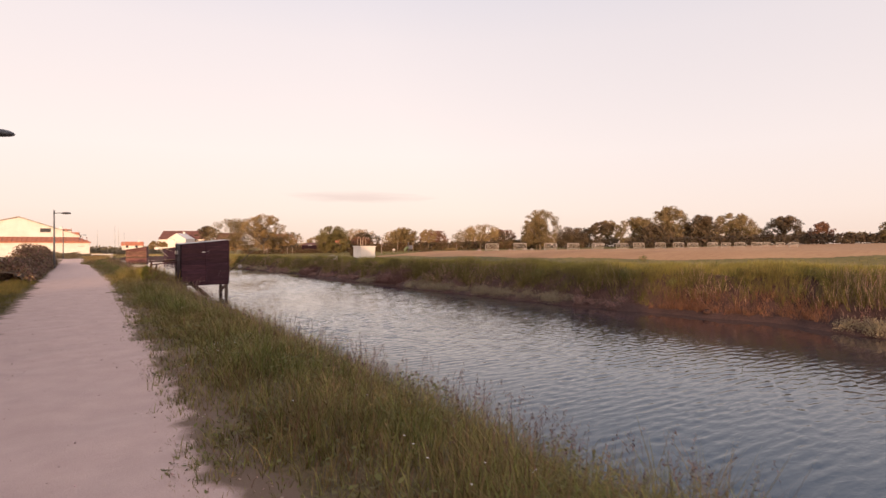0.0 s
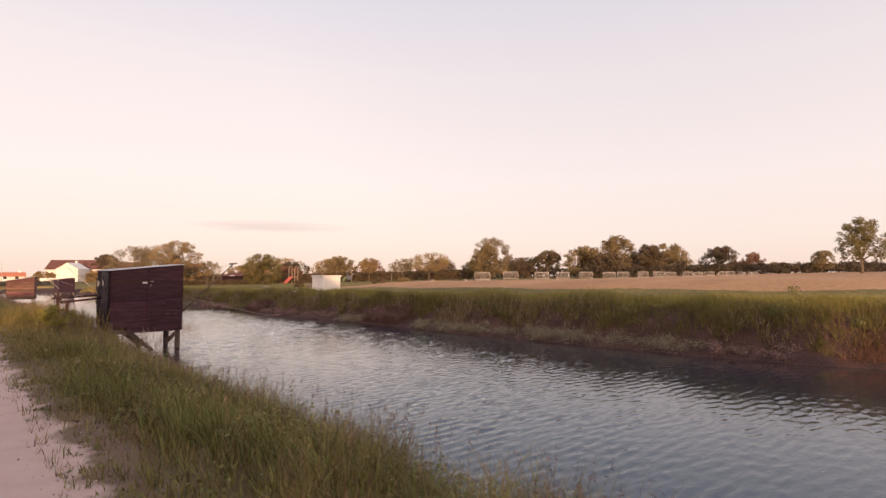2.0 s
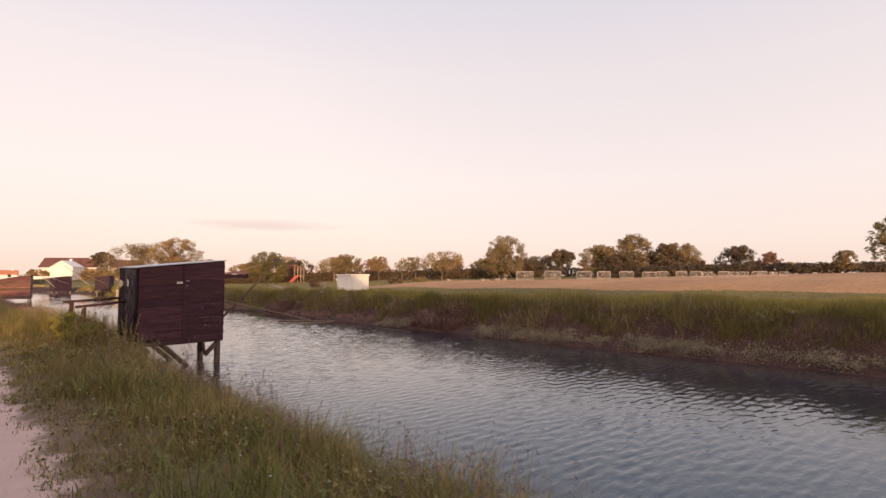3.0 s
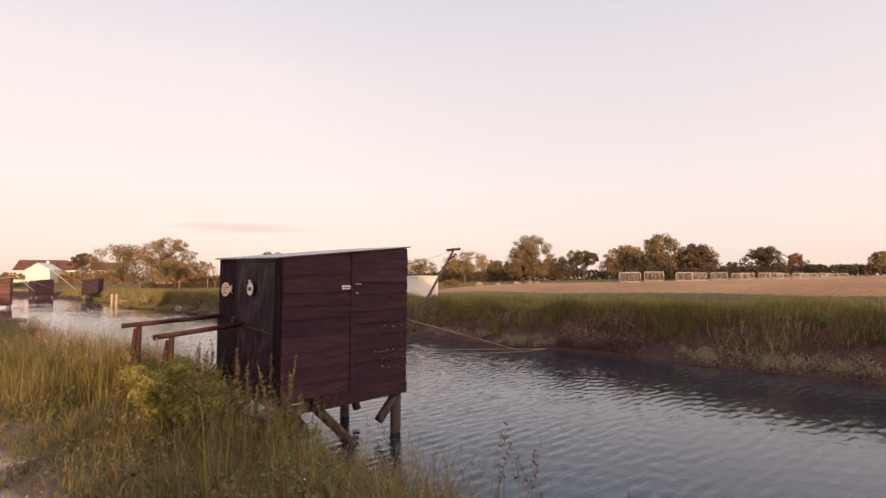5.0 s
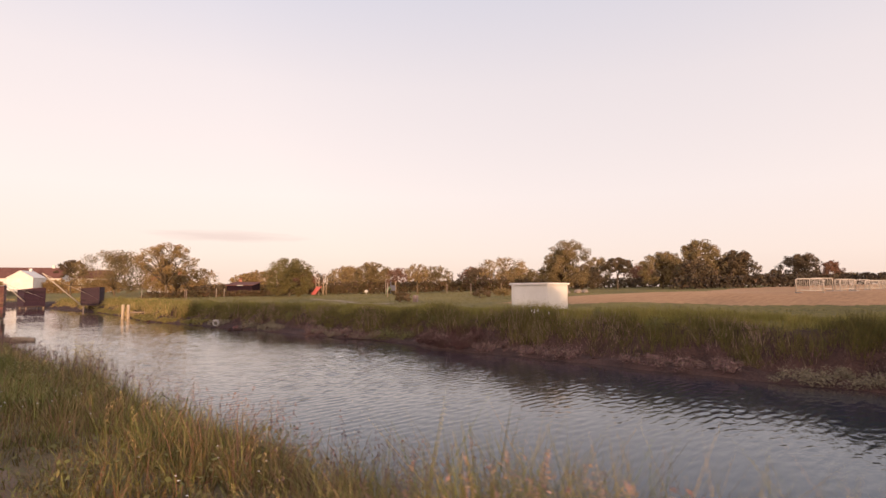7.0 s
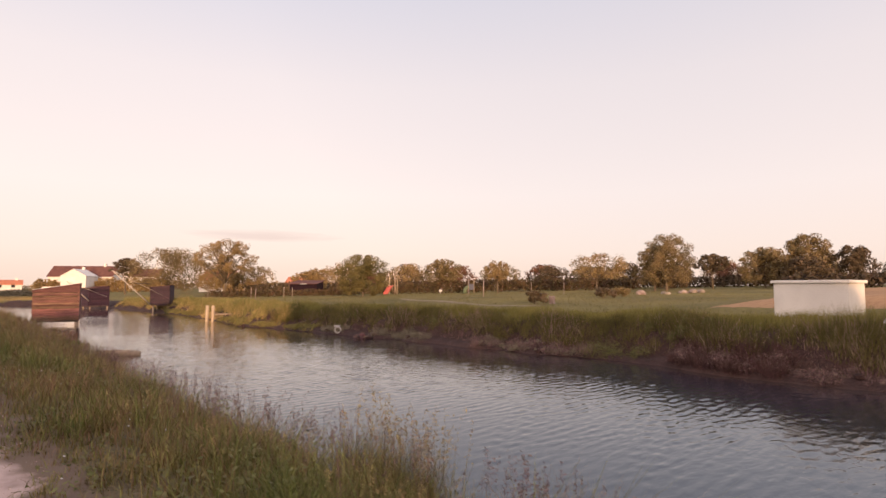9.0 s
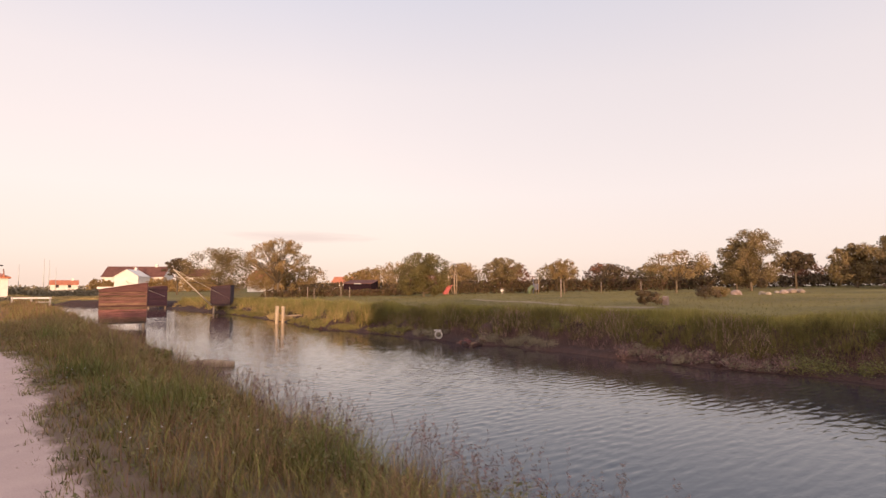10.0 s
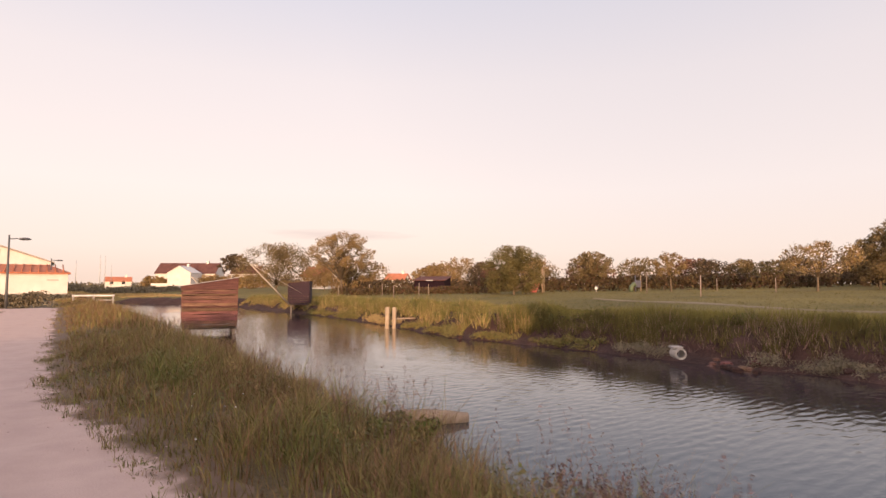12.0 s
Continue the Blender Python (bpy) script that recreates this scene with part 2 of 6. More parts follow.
M_INK = material("faded lettering", (0.10, 0.065, 0.05), (0.20, 0.14, 0.10), 20.0, 0.8, 0, 60.0)
M_STEEL = material("galvanised steel", (0.36, 0.32, 0.30), (0.52, 0.47, 0.44), 8.0, 0.5, 0.1, 60.0, metal=0.25)
M_LAMP = material("grey lamp paint", (0.055, 0.055, 0.06), (0.10, 0.10, 0.105), 4.0, 0.5, 0.05, 50.0)
M_TILE = material("orange roof tiles", (0.33, 0.110, 0.060), (0.48, 0.185, 0.105), 1.0, 0.85, 0.6, 9.0, depth=0.05)
M_SLATE = material("dark red roof tiles", (0.075, 0.030, 0.025), (0.14, 0.062, 0.050), 0.8, 0.85, 0.4, 6.0)
M_GLASS = material("dark window glass", (0.02, 0.02, 0.024), (0.045, 0.042, 0.045), 1.0, 0.1, 0, 4.0, spec=0.5)
M_ROPE = material("pale cord", (0.34, 0.29, 0.24), (0.52, 0.46, 0.39), 10.0, 0.8, 0, 60.0)
M_RED = material("red plastic", (0.42, 0.075, 0.05), (0.55, 0.14, 0.09), 4.0, 0.5, 0, 40.0)
M_GREEN = material("green plastic", (0.075, 0.10, 0.05), (0.11, 0.14, 0.08), 4.0, 0.5, 0, 40.0)
M_BLUE = material("blue plastic", (0.075, 0.08, 0.11), (0.11, 0.115, 0.15), 4.0, 0.5, 0, 40.0)
M_CONC = material("grey concrete", (0.26, 0.23, 0.21), (0.44, 0.40, 0.37), 5.0, 0.85, 0.4, 40.0)
M_STONE = material("rubble stone", (0.15, 0.115, 0.092), (0.31, 0.255, 0.215), 3.0, 0.9, 0.5, 30.0, rand=0.3)
M_HEDGE = material("clipped hedge leaves", (0.045, 0.036, 0.016), (0.125, 0.085, 0.04), 0.6, 0.75, 0, 4.0, rand=0.4, island=True, translucent=0.15)
M_HEDGE_DARK = material("dark thorn hedge leaves", (0.030, 0.024, 0.016), (0.075, 0.055, 0.034), 0.6, 0.75, 0, 4.0, rand=0.3, island=True, translucent=0.1)
M_PETAL = material("pale petals", (0.62, 0.58, 0.55), (0.78, 0.74, 0.70), 9.0, 0.7, 0, 40.0)
# straw lightened so that sunlight on the far bank sits in its colour
M_STRAW = material("straw grass lightened for sun", (0.2688, 0.196, 0.0784), (0.5152, 0.3864, 0.168), 0.8, 0.85, 0, 6.0, rand=0.25, island=True, translucent=0.25)
M_REEDY = material("grey green scrub", (0.1377, 0.1156, 0.07644), (0.2517, 0.2107, 0.1392), 1.2, 0.85, 0, 6.0, rand=0.12, island=True, translucent=0.15)


def water_material():
    m = bpy.data.materials.new("rippled water")
    m.use_nodes = True
    t = m.node_tree
    t.nodes.remove(t.nodes["Principled BSDF"])
    body, gloss, fres, mix = (t.nodes.new(k) for k in ("ShaderNodeBsdfDiffuse", "ShaderNodeBsdfGlossy", "ShaderNodeFresnel", "ShaderNodeMixShader"))
    # far bank's brown reflection put into the body colour where calm; blue grey elsewhere
    # the mask is how lively the ripples are, not how deep the water is
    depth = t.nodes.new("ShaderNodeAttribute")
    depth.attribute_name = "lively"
    body_tone = t.nodes.new("ShaderNodeMixRGB")
    body_tone.inputs[1].default_value, body_tone.inputs[2].default_value = (0.052, 0.034, 0.030, 1), (0.012, 0.021, 0.036, 1)
    link(t, depth.outputs["Fac"], body_tone.inputs[0])
    link(t, body_tone.outputs[0], body.inputs["Color"])
    gloss.inputs["Roughness"].default_value = 0.04
    fres.inputs["IOR"].default_value = 1.62
    # a cold sky gleam put into the gloss colour looking down, clear looking along
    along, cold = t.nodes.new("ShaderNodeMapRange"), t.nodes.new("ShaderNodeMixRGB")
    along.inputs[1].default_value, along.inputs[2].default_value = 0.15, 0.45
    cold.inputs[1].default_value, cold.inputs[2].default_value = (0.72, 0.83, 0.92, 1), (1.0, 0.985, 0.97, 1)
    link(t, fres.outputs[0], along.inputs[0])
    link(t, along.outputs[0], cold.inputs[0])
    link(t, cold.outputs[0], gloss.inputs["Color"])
    link(t, fres.outputs[0], mix.inputs[0])
    link(t, body.outputs[0], mix.inputs[1])
    link(t, gloss.outputs[0], mix.inputs[2])
    link(t, mix.outputs[0], t.nodes["Material Output"].inputs["Surface"])
    tc = t.nodes.new("ShaderNodeTexCoord")
    height = None
    for scale, stretch, turn, amount in ((1.0, (3.0, 8.5, 1), 6, 1.0), (1.0, (6.0, 16.0, 1), -16, 0.55)):
        mp = t.nodes.new("ShaderNodeMapping")
        mp.vector_type = "POINT"
        rot = t.nodes.new("ShaderNodeVectorRotate")
        rot.rotation_type = "Z_AXIS"
        rot.inputs["Angle"].default_value = radians(turn)
        mp.inputs["Scale"].default_value = stretch
        link(t, tc.outputs["Object"], rot.inputs["Vector"])
        link(t, rot.outputs[0], mp.inputs[0])
        n = t.nodes.new("ShaderNodeTexNoise")
        n.inputs["Scale"].default_value, n.inputs["Detail"].default_value, n.inputs["Distortion"].default_value = scale, 2.0, 0.4
        link(t, mp.outputs[0], n.inputs["Vector"])
        mul = t.nodes.new("ShaderNodeMath")
        mul.operation = "MULTIPLY"
        mul.inputs[1].default_value = amount
        link(t, n.outputs[0], mul.inputs[0])
        if height is None:
            height = mul.outputs[0]
        else:
            s = t.nodes.new("ShaderNodeMath")
            s.operation = "ADD"
            link(t, height, s.inputs[0])
            link(t, mul.outputs[0], s.inputs[1])
            height = s.outputs[0]
    bp = t.nodes.new("ShaderNodeBump")
    bp.inputs["Distance"].default_value = 0.007
    link(t, depth.outputs["Fac"], bp.inputs["Strength"])
    link(t, height, bp.inputs["Height"])
    link(t, bp.outputs[0], gloss.inputs["Normal"])
    link(t, bp.outputs[0], fres.inputs["Normal"])
    return m


M_WATER = water_material()


# ---- mesh helpers ----
def mesh_object(name, verts, faces, mat, parent=None, label="", smooth=False):
    me = bpy.data.meshes.new(name)
    me.from_pydata([tuple(v) for v in verts], [], faces)
    me.materials.append(mat)
    if smooth:
        me.polygons.foreach_set("use_smooth", [True] * len(me.polygons))
    ob = new(name, me)
    if parent:
        ob.parent = parent
    if label:
        ob["label"] = label
    return ob


def fast_mesh(name, verts, tris, mat, parent=None):
    """A large mesh of triangles from arrays."""
    verts, tris = np.asarray(verts, np.float32), np.asarray(tris, np.int32)
    me = bpy.data.meshes.new(name)
    me.vertices.add(len(verts))
    me.vertices.foreach_set("co", verts.ravel())
    me.loops.add(3 * len(tris))
    me.loops.foreach_set("vertex_index", tris.ravel())
    me.polygons.add(len(tris))
    me.polygons.foreach_set("loop_start", np.arange(0, 3 * len(tris), 3, dtype=np.int32))
    me.update(calc_edges=True)
    me.materials.append(mat)
    ob = new(name, me)
    if parent:
        ob.parent = parent
    return ob


def part(name, bm, mat, parent=None, label=""):
    me = bpy.data.meshes.new(name)
    bm.to_mesh(me)
    bm.free()
    me.materials.append(mat)
    ob = new(name, me)
    if parent:
        ob.parent = parent
    if label:
        ob["label"] = label
    return ob


def thing(name, m, label, category, group="", kind=""):
    ob = new(name)
    ob.empty_display_size = 0.2
    ob.matrix_world = m
    return tagged(ob, label, category, group, kind)


def bm_box(bm, lo, hi, bevel=0.0, taper=0.0, m=None):
    """A box between two corners, with its edges bevelled."""
    c = [(a + b) / 2 for a, b in zip(lo, hi)]
    s = [max(b - a, 1e-4) for a, b in zip(lo, hi)]
    made = bmesh.ops.create_cube(bm, size=1.0, matrix=Matrix.Translation(c) @ Matrix.Diagonal((*s, 1)))
    vs = made["verts"]
    if bevel:
        es = list({e for v in vs for e in v.link_edges})
        out = bmesh.ops.bevel(bm, geom=es, offset=bevel, segments=1, affect="EDGES")
        vs = list({v for f in out["faces"] for v in f.verts} | {v for v in vs if v.is_valid})
    if m is not None:
        bmesh.ops.transform(bm, matrix=m, verts=[v for v in vs if v.is_valid])
    return vs


def box(name, lo, hi, mat, parent=None, label="", bevel=0.006, m=None):
    bm = bmesh.new()
    bm_box(bm, lo, hi, bevel, m=m)
    return part(name, bm, mat, parent, label)


def tube(bm, points, radii, sides=8, cap=True):
    """A tube along points with a radius at each, its ends closed."""
    rings = []
    pts = [Vector(p) for p in points]
    for i, p in enumerate(pts):
        d = (pts[min(i + 1, len(pts) - 1)] - pts[max(i - 1, 0)]).normalized()
        q = d.to_track_quat("Z", "Y")
        rings.append([bm.verts.new(p + q @ Vector((radii[i] * math.cos(2 * math.pi * k / sides), radii[i] * math.sin(2 * math.pi * k / sides), 0))) for k in range(sides)])
    for a, b in zip(rings, rings[1:]):
        for k in range(sides):
            f = bm.faces.new((a[k], a[(k + 1) % sides], b[(k + 1) % sides], b[k]))
            f.smooth = True
    if cap:
        bm.faces.new(list(reversed(rings[0])))
        bm.faces.new(rings[-1])


def rod(name, a, b, r, mat, parent=None, label="", r2=None, sides=8):
    bm = bmesh.new()
    mid = (Vector(a) + Vector(b)) / 2
    r2 = r if r2 is None else r2
    tube(bm, [a, mid, b], [r, (r + r2) / 2, r2], sides)
    return part(name, bm, mat, parent, label)


# ---- the lie of the land ----
WATER_Z = -0.887
NEAR_Y = np.array([-60, 0, 20, 29, 32.8, 37, 45, 60, 70, 82, 90, 110, 125, 138, 145, 150])
NEAR_X = np.array([4.35, 4.3, 4.55, 4.55, 4.95, 4.95, 4.95, 4.6, 4.95, 5.3, 5.5, 5.6, 5.6, 6.0, 7.0, 7.0])
FAR_Y = np.array([-60, 0, 7, 9.4, 10.8, 12, 15.5, 19.5, 24, 27, 31.5, 36, 40, 48, 52.5, 54.2, 56.5, 59, 62.5, 67, 71, 75, 78, 80.7, 84, 90, 97, 105, 110, 122, 130, 138, 145, 150])
FAR_X = np.array([20.5, 19.6, 18.7, 18.4, 18.9, 19.4, 18.7, 17.8, 17.7, 17.5, 17.2, 17.7, 17.2, 17.4, 17.0, 17.7, 18.0, 17.5, 17.3, 17.2, 16.8, 16.5, 16.3, 15.7, 16.1, 17.1, 17.7, 18.2, 17.6, 17.4, 17.0, 13.5, 8.5, 7.0])


def wobble(x, y, f, seed=0.0):
    """Smooth pseudo noise between about -1 and 1 for arrays."""
    return (np.sin(x * f * 1.7 + y * f * 0.6 + seed) + np.sin(-x * f * 0.9 + y * f * 1.9 + 1.3 + seed * 2.1) + np.sin(x * f * 2.9 - y * f * 2.3 + 4.1 + seed)) / 3


def near_edge(y):
    return np.interp(y, NEAR_Y, NEAR_X) + 0.18 * wobble(0 * y, y, 1.3) + 0.08 * wobble(0 * y, y, 4.1, 2)


def far_edge(y):
    return np.interp(y, FAR_Y, FAR_X) + 0.14 * wobble(0 * y, y, 0.9, 5) + 0.14 * wobble(0 * y, y, 3.3, 7)


def plain(x, y):
    """The fields beyond the canal rise a little away from it, the stubble field in a low swell."""
    u, v = np.clip((x - 20.5) / 10.5, 0, 1), np.clip((y - 50) / 13, 0, 1)
    swell = 0.62 * u * u * (3 - 2 * u) * (1 - 0.95 * np.clip((x - 31) / 53, 0, 1)) * (1 - v * v * (3 - 2 * v))
    return 0.4 + 0.017 * np.clip(x, 18, 130) - 0.006 * np.clip(y, -20, 150) + swell


def land(x, y):
    x, y = np.asarray(x, float), np.asarray(y, float)
    xn, xf = near_edge(y), far_edge(y)
    dn, df = xn - x, x - xf
    near = np.interp(dn, [-3, -0.6, 0, 0.4, 1.2, 2.1, 2.6, 3.2, 40], [-1.7, -1.25, WATER_Z, -0.68, -0.36, -0.06, 0.0, 0.0, 0.0])
    near = near + np.clip(dn, 0, 0.6) * 0.05 * wobble(x, y, 2.0, 3)
    top = plain(x, y)
    ledge = 0.13 * wobble(x, y, 1.1, 9) + 0.08 * wobble(x, y, 4.0, 1)
    k = np.interp(df, [-3, -0.7, -0.05, 0.12, 0.75, 1.2, 1.9, 3.2, 400], [-1, -0.4, 0.0, 0.09, 0.18, 0.52, 0.87, 1.0, 1.0])
    far = np.where(k < 0, WATER_Z + k * 0.8, WATER_Z + k * (top - WATER_Z)) + np.where((df > -0.1) & (df < 2.4), ledge * np.clip(df + 0.1, 0, 0.7), 0)
    far = far + np.where(df > 3, 0.05 * wobble(x, y, 0.35, 4), 0)
    closed = np.clip((y - 143) / 8, 0, 1)
    mid = np.where(dn > -0.5 * (xf - xn), near, far)
    left = np.clip((2.0 - x) / 3, 0, 1) * 0.0015 * wobble(x, y, 0.7)
    out = np.where(x < xn, near + left, np.where(x > xf, far, mid))
    return out * (1 - closed) + closed * np.where(x < 6, 0.0 * x + np.clip((y - 150) / 120, 0, 1) * 0.8, np.maximum(out, top))


def land_at(x, y):
    return float(land(np.array([x]), np.array([y]))[0])


def axis(*runs):
    out = []
    for a, b, step in runs:
        out += list(np.arange(a, b, step))
    return np.array(out + [runs[-1][1]])


def sheet(name, xs, ys, zfun, mat, label, category):
    gx, gy = np.meshgrid(xs, ys)
    z = zfun(gx, gy)
    nx, ny = len(xs), len(ys)
    verts = np.stack([gx, gy, z], -1).reshape(-1, 3)
    i = (np.arange(ny - 1)[:, None] * nx + np.arange(nx - 1)[None, :]).ravel()
    tris = np.concatenate([np.stack([i, i + 1, i + nx + 1], -1), np.stack([i, i + nx + 1, i + nx], -1)])
    ob = fast_mesh(name, verts, tris, mat)
    ob.data.polygons.foreach_set("use_smooth", [True] * len(ob.data.polygons))
    return tagged(ob, label, category, kind="structure")


XS = axis((-3000, -400, 400), (-400, -60, 40), (-60, -8, 4), (-8, 1, 0.5), (1, 6, 0.19), (6, 15, 1.0), (15, 24, 0.21), (24, 28.0, 0.25), (28.0, 60, 0.8), (60, 140, 4), (140, 200, 8), (200, 600, 50), (600, 3000, 400))
YS = axis((-3000, -400, 400), (-400, -40, 40), (-40, 0, 2), (0, 100, 0.4), (100, 160, 0.8), (160, 400, 12), (400, 3000, 260))
ground = sheet("ground", XS, YS, land, M_SOIL, "grassy earth banks and flat meadow land along a canal", "ground")


# the materials of the sheet: mud by the water, stubble on the far field, meadow elsewhere
def ground_zones():
    me = ground.data
    for m in (M_MUD, M_LAWN, M_STUBBLE):
        me.materials.append(m)
    co = np.empty(3 * len(me.vertices), np.float32)
    me.vertices.foreach_get("co", co)
    co = co.reshape(-1, 3)
    li = np.empty(3 * len(me.polygons), np.int32)
    me.loops.foreach_get("vertex_index", li)
    c = co[li.reshape(-1, 3)].mean(1)
    x, y, z = c.T
    df = x - far_edge(y)
    idx = np.zeros(len(c), np.int32)
    idx[(z < WATER_Z + 0.12) | ((df > -1) & (df < 2.4))] = 1
    idx[(df > 2.4) | (y > 146)] = 2
    edge = 58 + 0.10 * (x - 50) + 2.0 * wobble(x, y, 0.15)
    idx[(df > 8.0 + 0.7 * wobble(x, y, 0.2)) & (y < edge) & (x < 220)] = 3
    me.polygons.foreach_set("material_index", idx)


ground_zones()

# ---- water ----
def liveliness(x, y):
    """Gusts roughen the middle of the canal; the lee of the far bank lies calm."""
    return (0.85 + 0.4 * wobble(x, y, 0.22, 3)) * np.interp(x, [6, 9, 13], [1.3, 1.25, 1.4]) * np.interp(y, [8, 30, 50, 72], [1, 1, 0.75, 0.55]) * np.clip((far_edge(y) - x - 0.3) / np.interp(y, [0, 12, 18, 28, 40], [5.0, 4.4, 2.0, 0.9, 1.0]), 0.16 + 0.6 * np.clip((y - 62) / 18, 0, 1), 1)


def ripples(x, y):
    """Small wind waves: many short trains about one direction, a little steeper at the crests."""
    r = random.Random(12)
    h = 0 * x
    for k in range(28):
        length = 0.125 * (0.30 / 0.125) ** (r.random() ** 1.1)
        cross = k % 9 == 0
        length = 0.45 if cross else length
        turn = radians((25 if cross else 87) + r.gauss(0, 14))
        kx, ky = math.cos(turn) * 2 * math.pi / length, math.sin(turn) * 2 * math.pi / length
        ph = kx * x + ky * y + r.uniform(0, 6.28) + 1.3 * wobble(x, y, 0.35, k)
        h = h + 0.0038 * length ** 0.9 * (np.sin(ph) + 0.25 * np.sin(2 * ph))
    return WATER_Z + h * liveliness(x, y)


wx = axis((3.0, 5.0, 0.5), (5.0, 18.6, 0.185), (18.6, 21.5, 0.3))
wy = axis((-60, 2, 4.0), (2, 78, 0.056), (78, 112, 0.10), (112, 150, 0.3))
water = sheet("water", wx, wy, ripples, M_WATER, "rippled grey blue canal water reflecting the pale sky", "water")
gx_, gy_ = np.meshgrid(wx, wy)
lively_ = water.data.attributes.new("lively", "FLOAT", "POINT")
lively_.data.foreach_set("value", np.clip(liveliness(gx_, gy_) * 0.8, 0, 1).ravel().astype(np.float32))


# ---- gravel path ----
def path_centre(y):
    return np.interp(y, [-80, 60, 80, 103], [0.0, 0.05, 0.0, 0.1])


def right_edge(y):
    return np.interp(y, [-60, 5, 9, 12.6, 14.3, 17, 22, 34, 50, 58, 65.3, 67, 68.7, 71, 76, 83, 92, 103], [1.3, 1.15, 1.02, 1.38, 1.08, 1.36, 1.42, 1.72, 1.6, 1.5, 1.6, 1.35, 1.0, 0.92, 0.92, 1.02, 1.2, 1.4])


def gravel_path():
    ys = axis((-60, 0, 1.0), (0, 80, 0.12), (80, 103, 0.4))
    cs = np.array([-1.0, -0.97, -0.93, -0.86, -0.6, -0.3, 0.0, 0.3, 0.6, 0.78, 0.86, 0.92, 0.96, 1.0])
    gy, gc = np.meshgrid(ys, cs, indexing="ij")
    rag = 0.10 * wobble(gy * 0, gy, 2.3, 1) + 0.07 * wobble(gy * 0, gy, 6.7, 3) + 0.10 * wobble(gy * 0, gy, 0.7, 6)
    half = np.where(gc < 0, 1.28, right_edge(gy)) + rag
    inner = half - 0.30
    half = half + np.where(gc < 0, 0.12, 0.42)
    gx = path_centre(gy) + gc * half
    z = land(gx, gy) + 0.022 - 0.035 * np.clip((np.abs(gc) - 0.86) / 0.14, 0, 1)
    nx, ny = len(cs), len(ys)
    i = (np.arange(ny - 1)[:, None] * nx + np.arange(nx - 1)[None, :]).ravel()
    tris = np.concatenate([np.stack([i, i + 1, i + nx + 1], -1), np.stack([i, i + nx + 1, i + nx], -1)])
    ob = fast_mesh("path", np.stack([gx, gy, z], -1).reshape(-1, 3), tris, M_PATH)
    ob.data.polygons.foreach_set("use_smooth", [True] * len(ob.data.polygons))
    verge = ob.data.attributes.new("verge", "FLOAT", "POINT")
    verge.data.foreach_set("value", np.clip((np.abs(gc) * half - inner) / 0.45, 0, 1).ravel().astype(np.float32))
    tagged(ob, "pale compacted gravel footpath with ragged grassy edges", "path", kind="structure")


gravel_path()


def side_path():
    """The cross path at the far end, leading away from the canal."""
    xs, ys = axis((-30, 0.9, 0.6)), np.linspace(99.6, 103.6, 9)
    gx, gy = np.meshgrid(xs, ys)
    gy = gy + 0.15 * wobble(gx, gy * 0, 1.3, 4)
    z = land(gx, gy) + 0.028 - 0.05 * (np.abs(gy - 101.6) > 1.9)
    nx, ny = len(xs), len(ys)
    i = (np.arange(ny - 1)[:, None] * nx + np.arange(nx - 1)[None, :]).ravel()
    tris = np.concatenate([np.stack([i, i + 1, i + nx + 1], -1), np.stack([i, i + nx + 1, i + nx], -1)])
    tagged(fast_mesh("side_path", np.stack([gx, gy, z], -1).reshape(-1, 3), tris, M_PATH), "pale gravel path turning away from the canal", "path", kind="structure")


side_path()


# ---- fishing huts ----
def corrugated(name, w, d, z_front, z_back, over, mat, parent, pitch=0.076, amp=0.009):
    """A sheet that falls from z_back to z_front along x; its waves run along y."""
    n = int((w + 2 * over) / pitch * 8)
    ys = np.linspace(-over, w + over, n)
    xs = np.array([-over, 0.0, d * 0.5, d, d + over])
    slope = (z_back - z_front) / d
    verts, faces = [], []
    for layer in (0.0, -0.006):
        for x in xs:
            for y in ys:
                verts.append((x, y, z_front + slope * x + amp * math.sin(2 * math.pi * y / pitch) + 0.018 + layer))
    k = len(xs) * n
    for i in range(len(xs) - 1):
        for j in range(n - 1):
            a = i * n + j
            faces.append((a, a + n, a + n + 1, a + 1))
            faces.append((k + a, k + a + 1, k + a + n + 1, k + a + n))
    for j in range(n - 1):
        faces.append((j, j + 1, k + j + 1, k + j))
        e = (len(xs) - 1) * n + j
        faces.append((e + 1, e, k + e, k + e + 1))
    for i in range(len(xs) - 1):
        a, b = i * n, (i + 1) * n
        faces.append((b, a, k + a, k + b))
        a, b = i * n + n - 1, (i + 1) * n + n - 1
        faces.append((a, b, k + b, k + a))
    return mesh_object(name, verts, faces, mat, parent, "pale corrugated sheet", smooth=True)


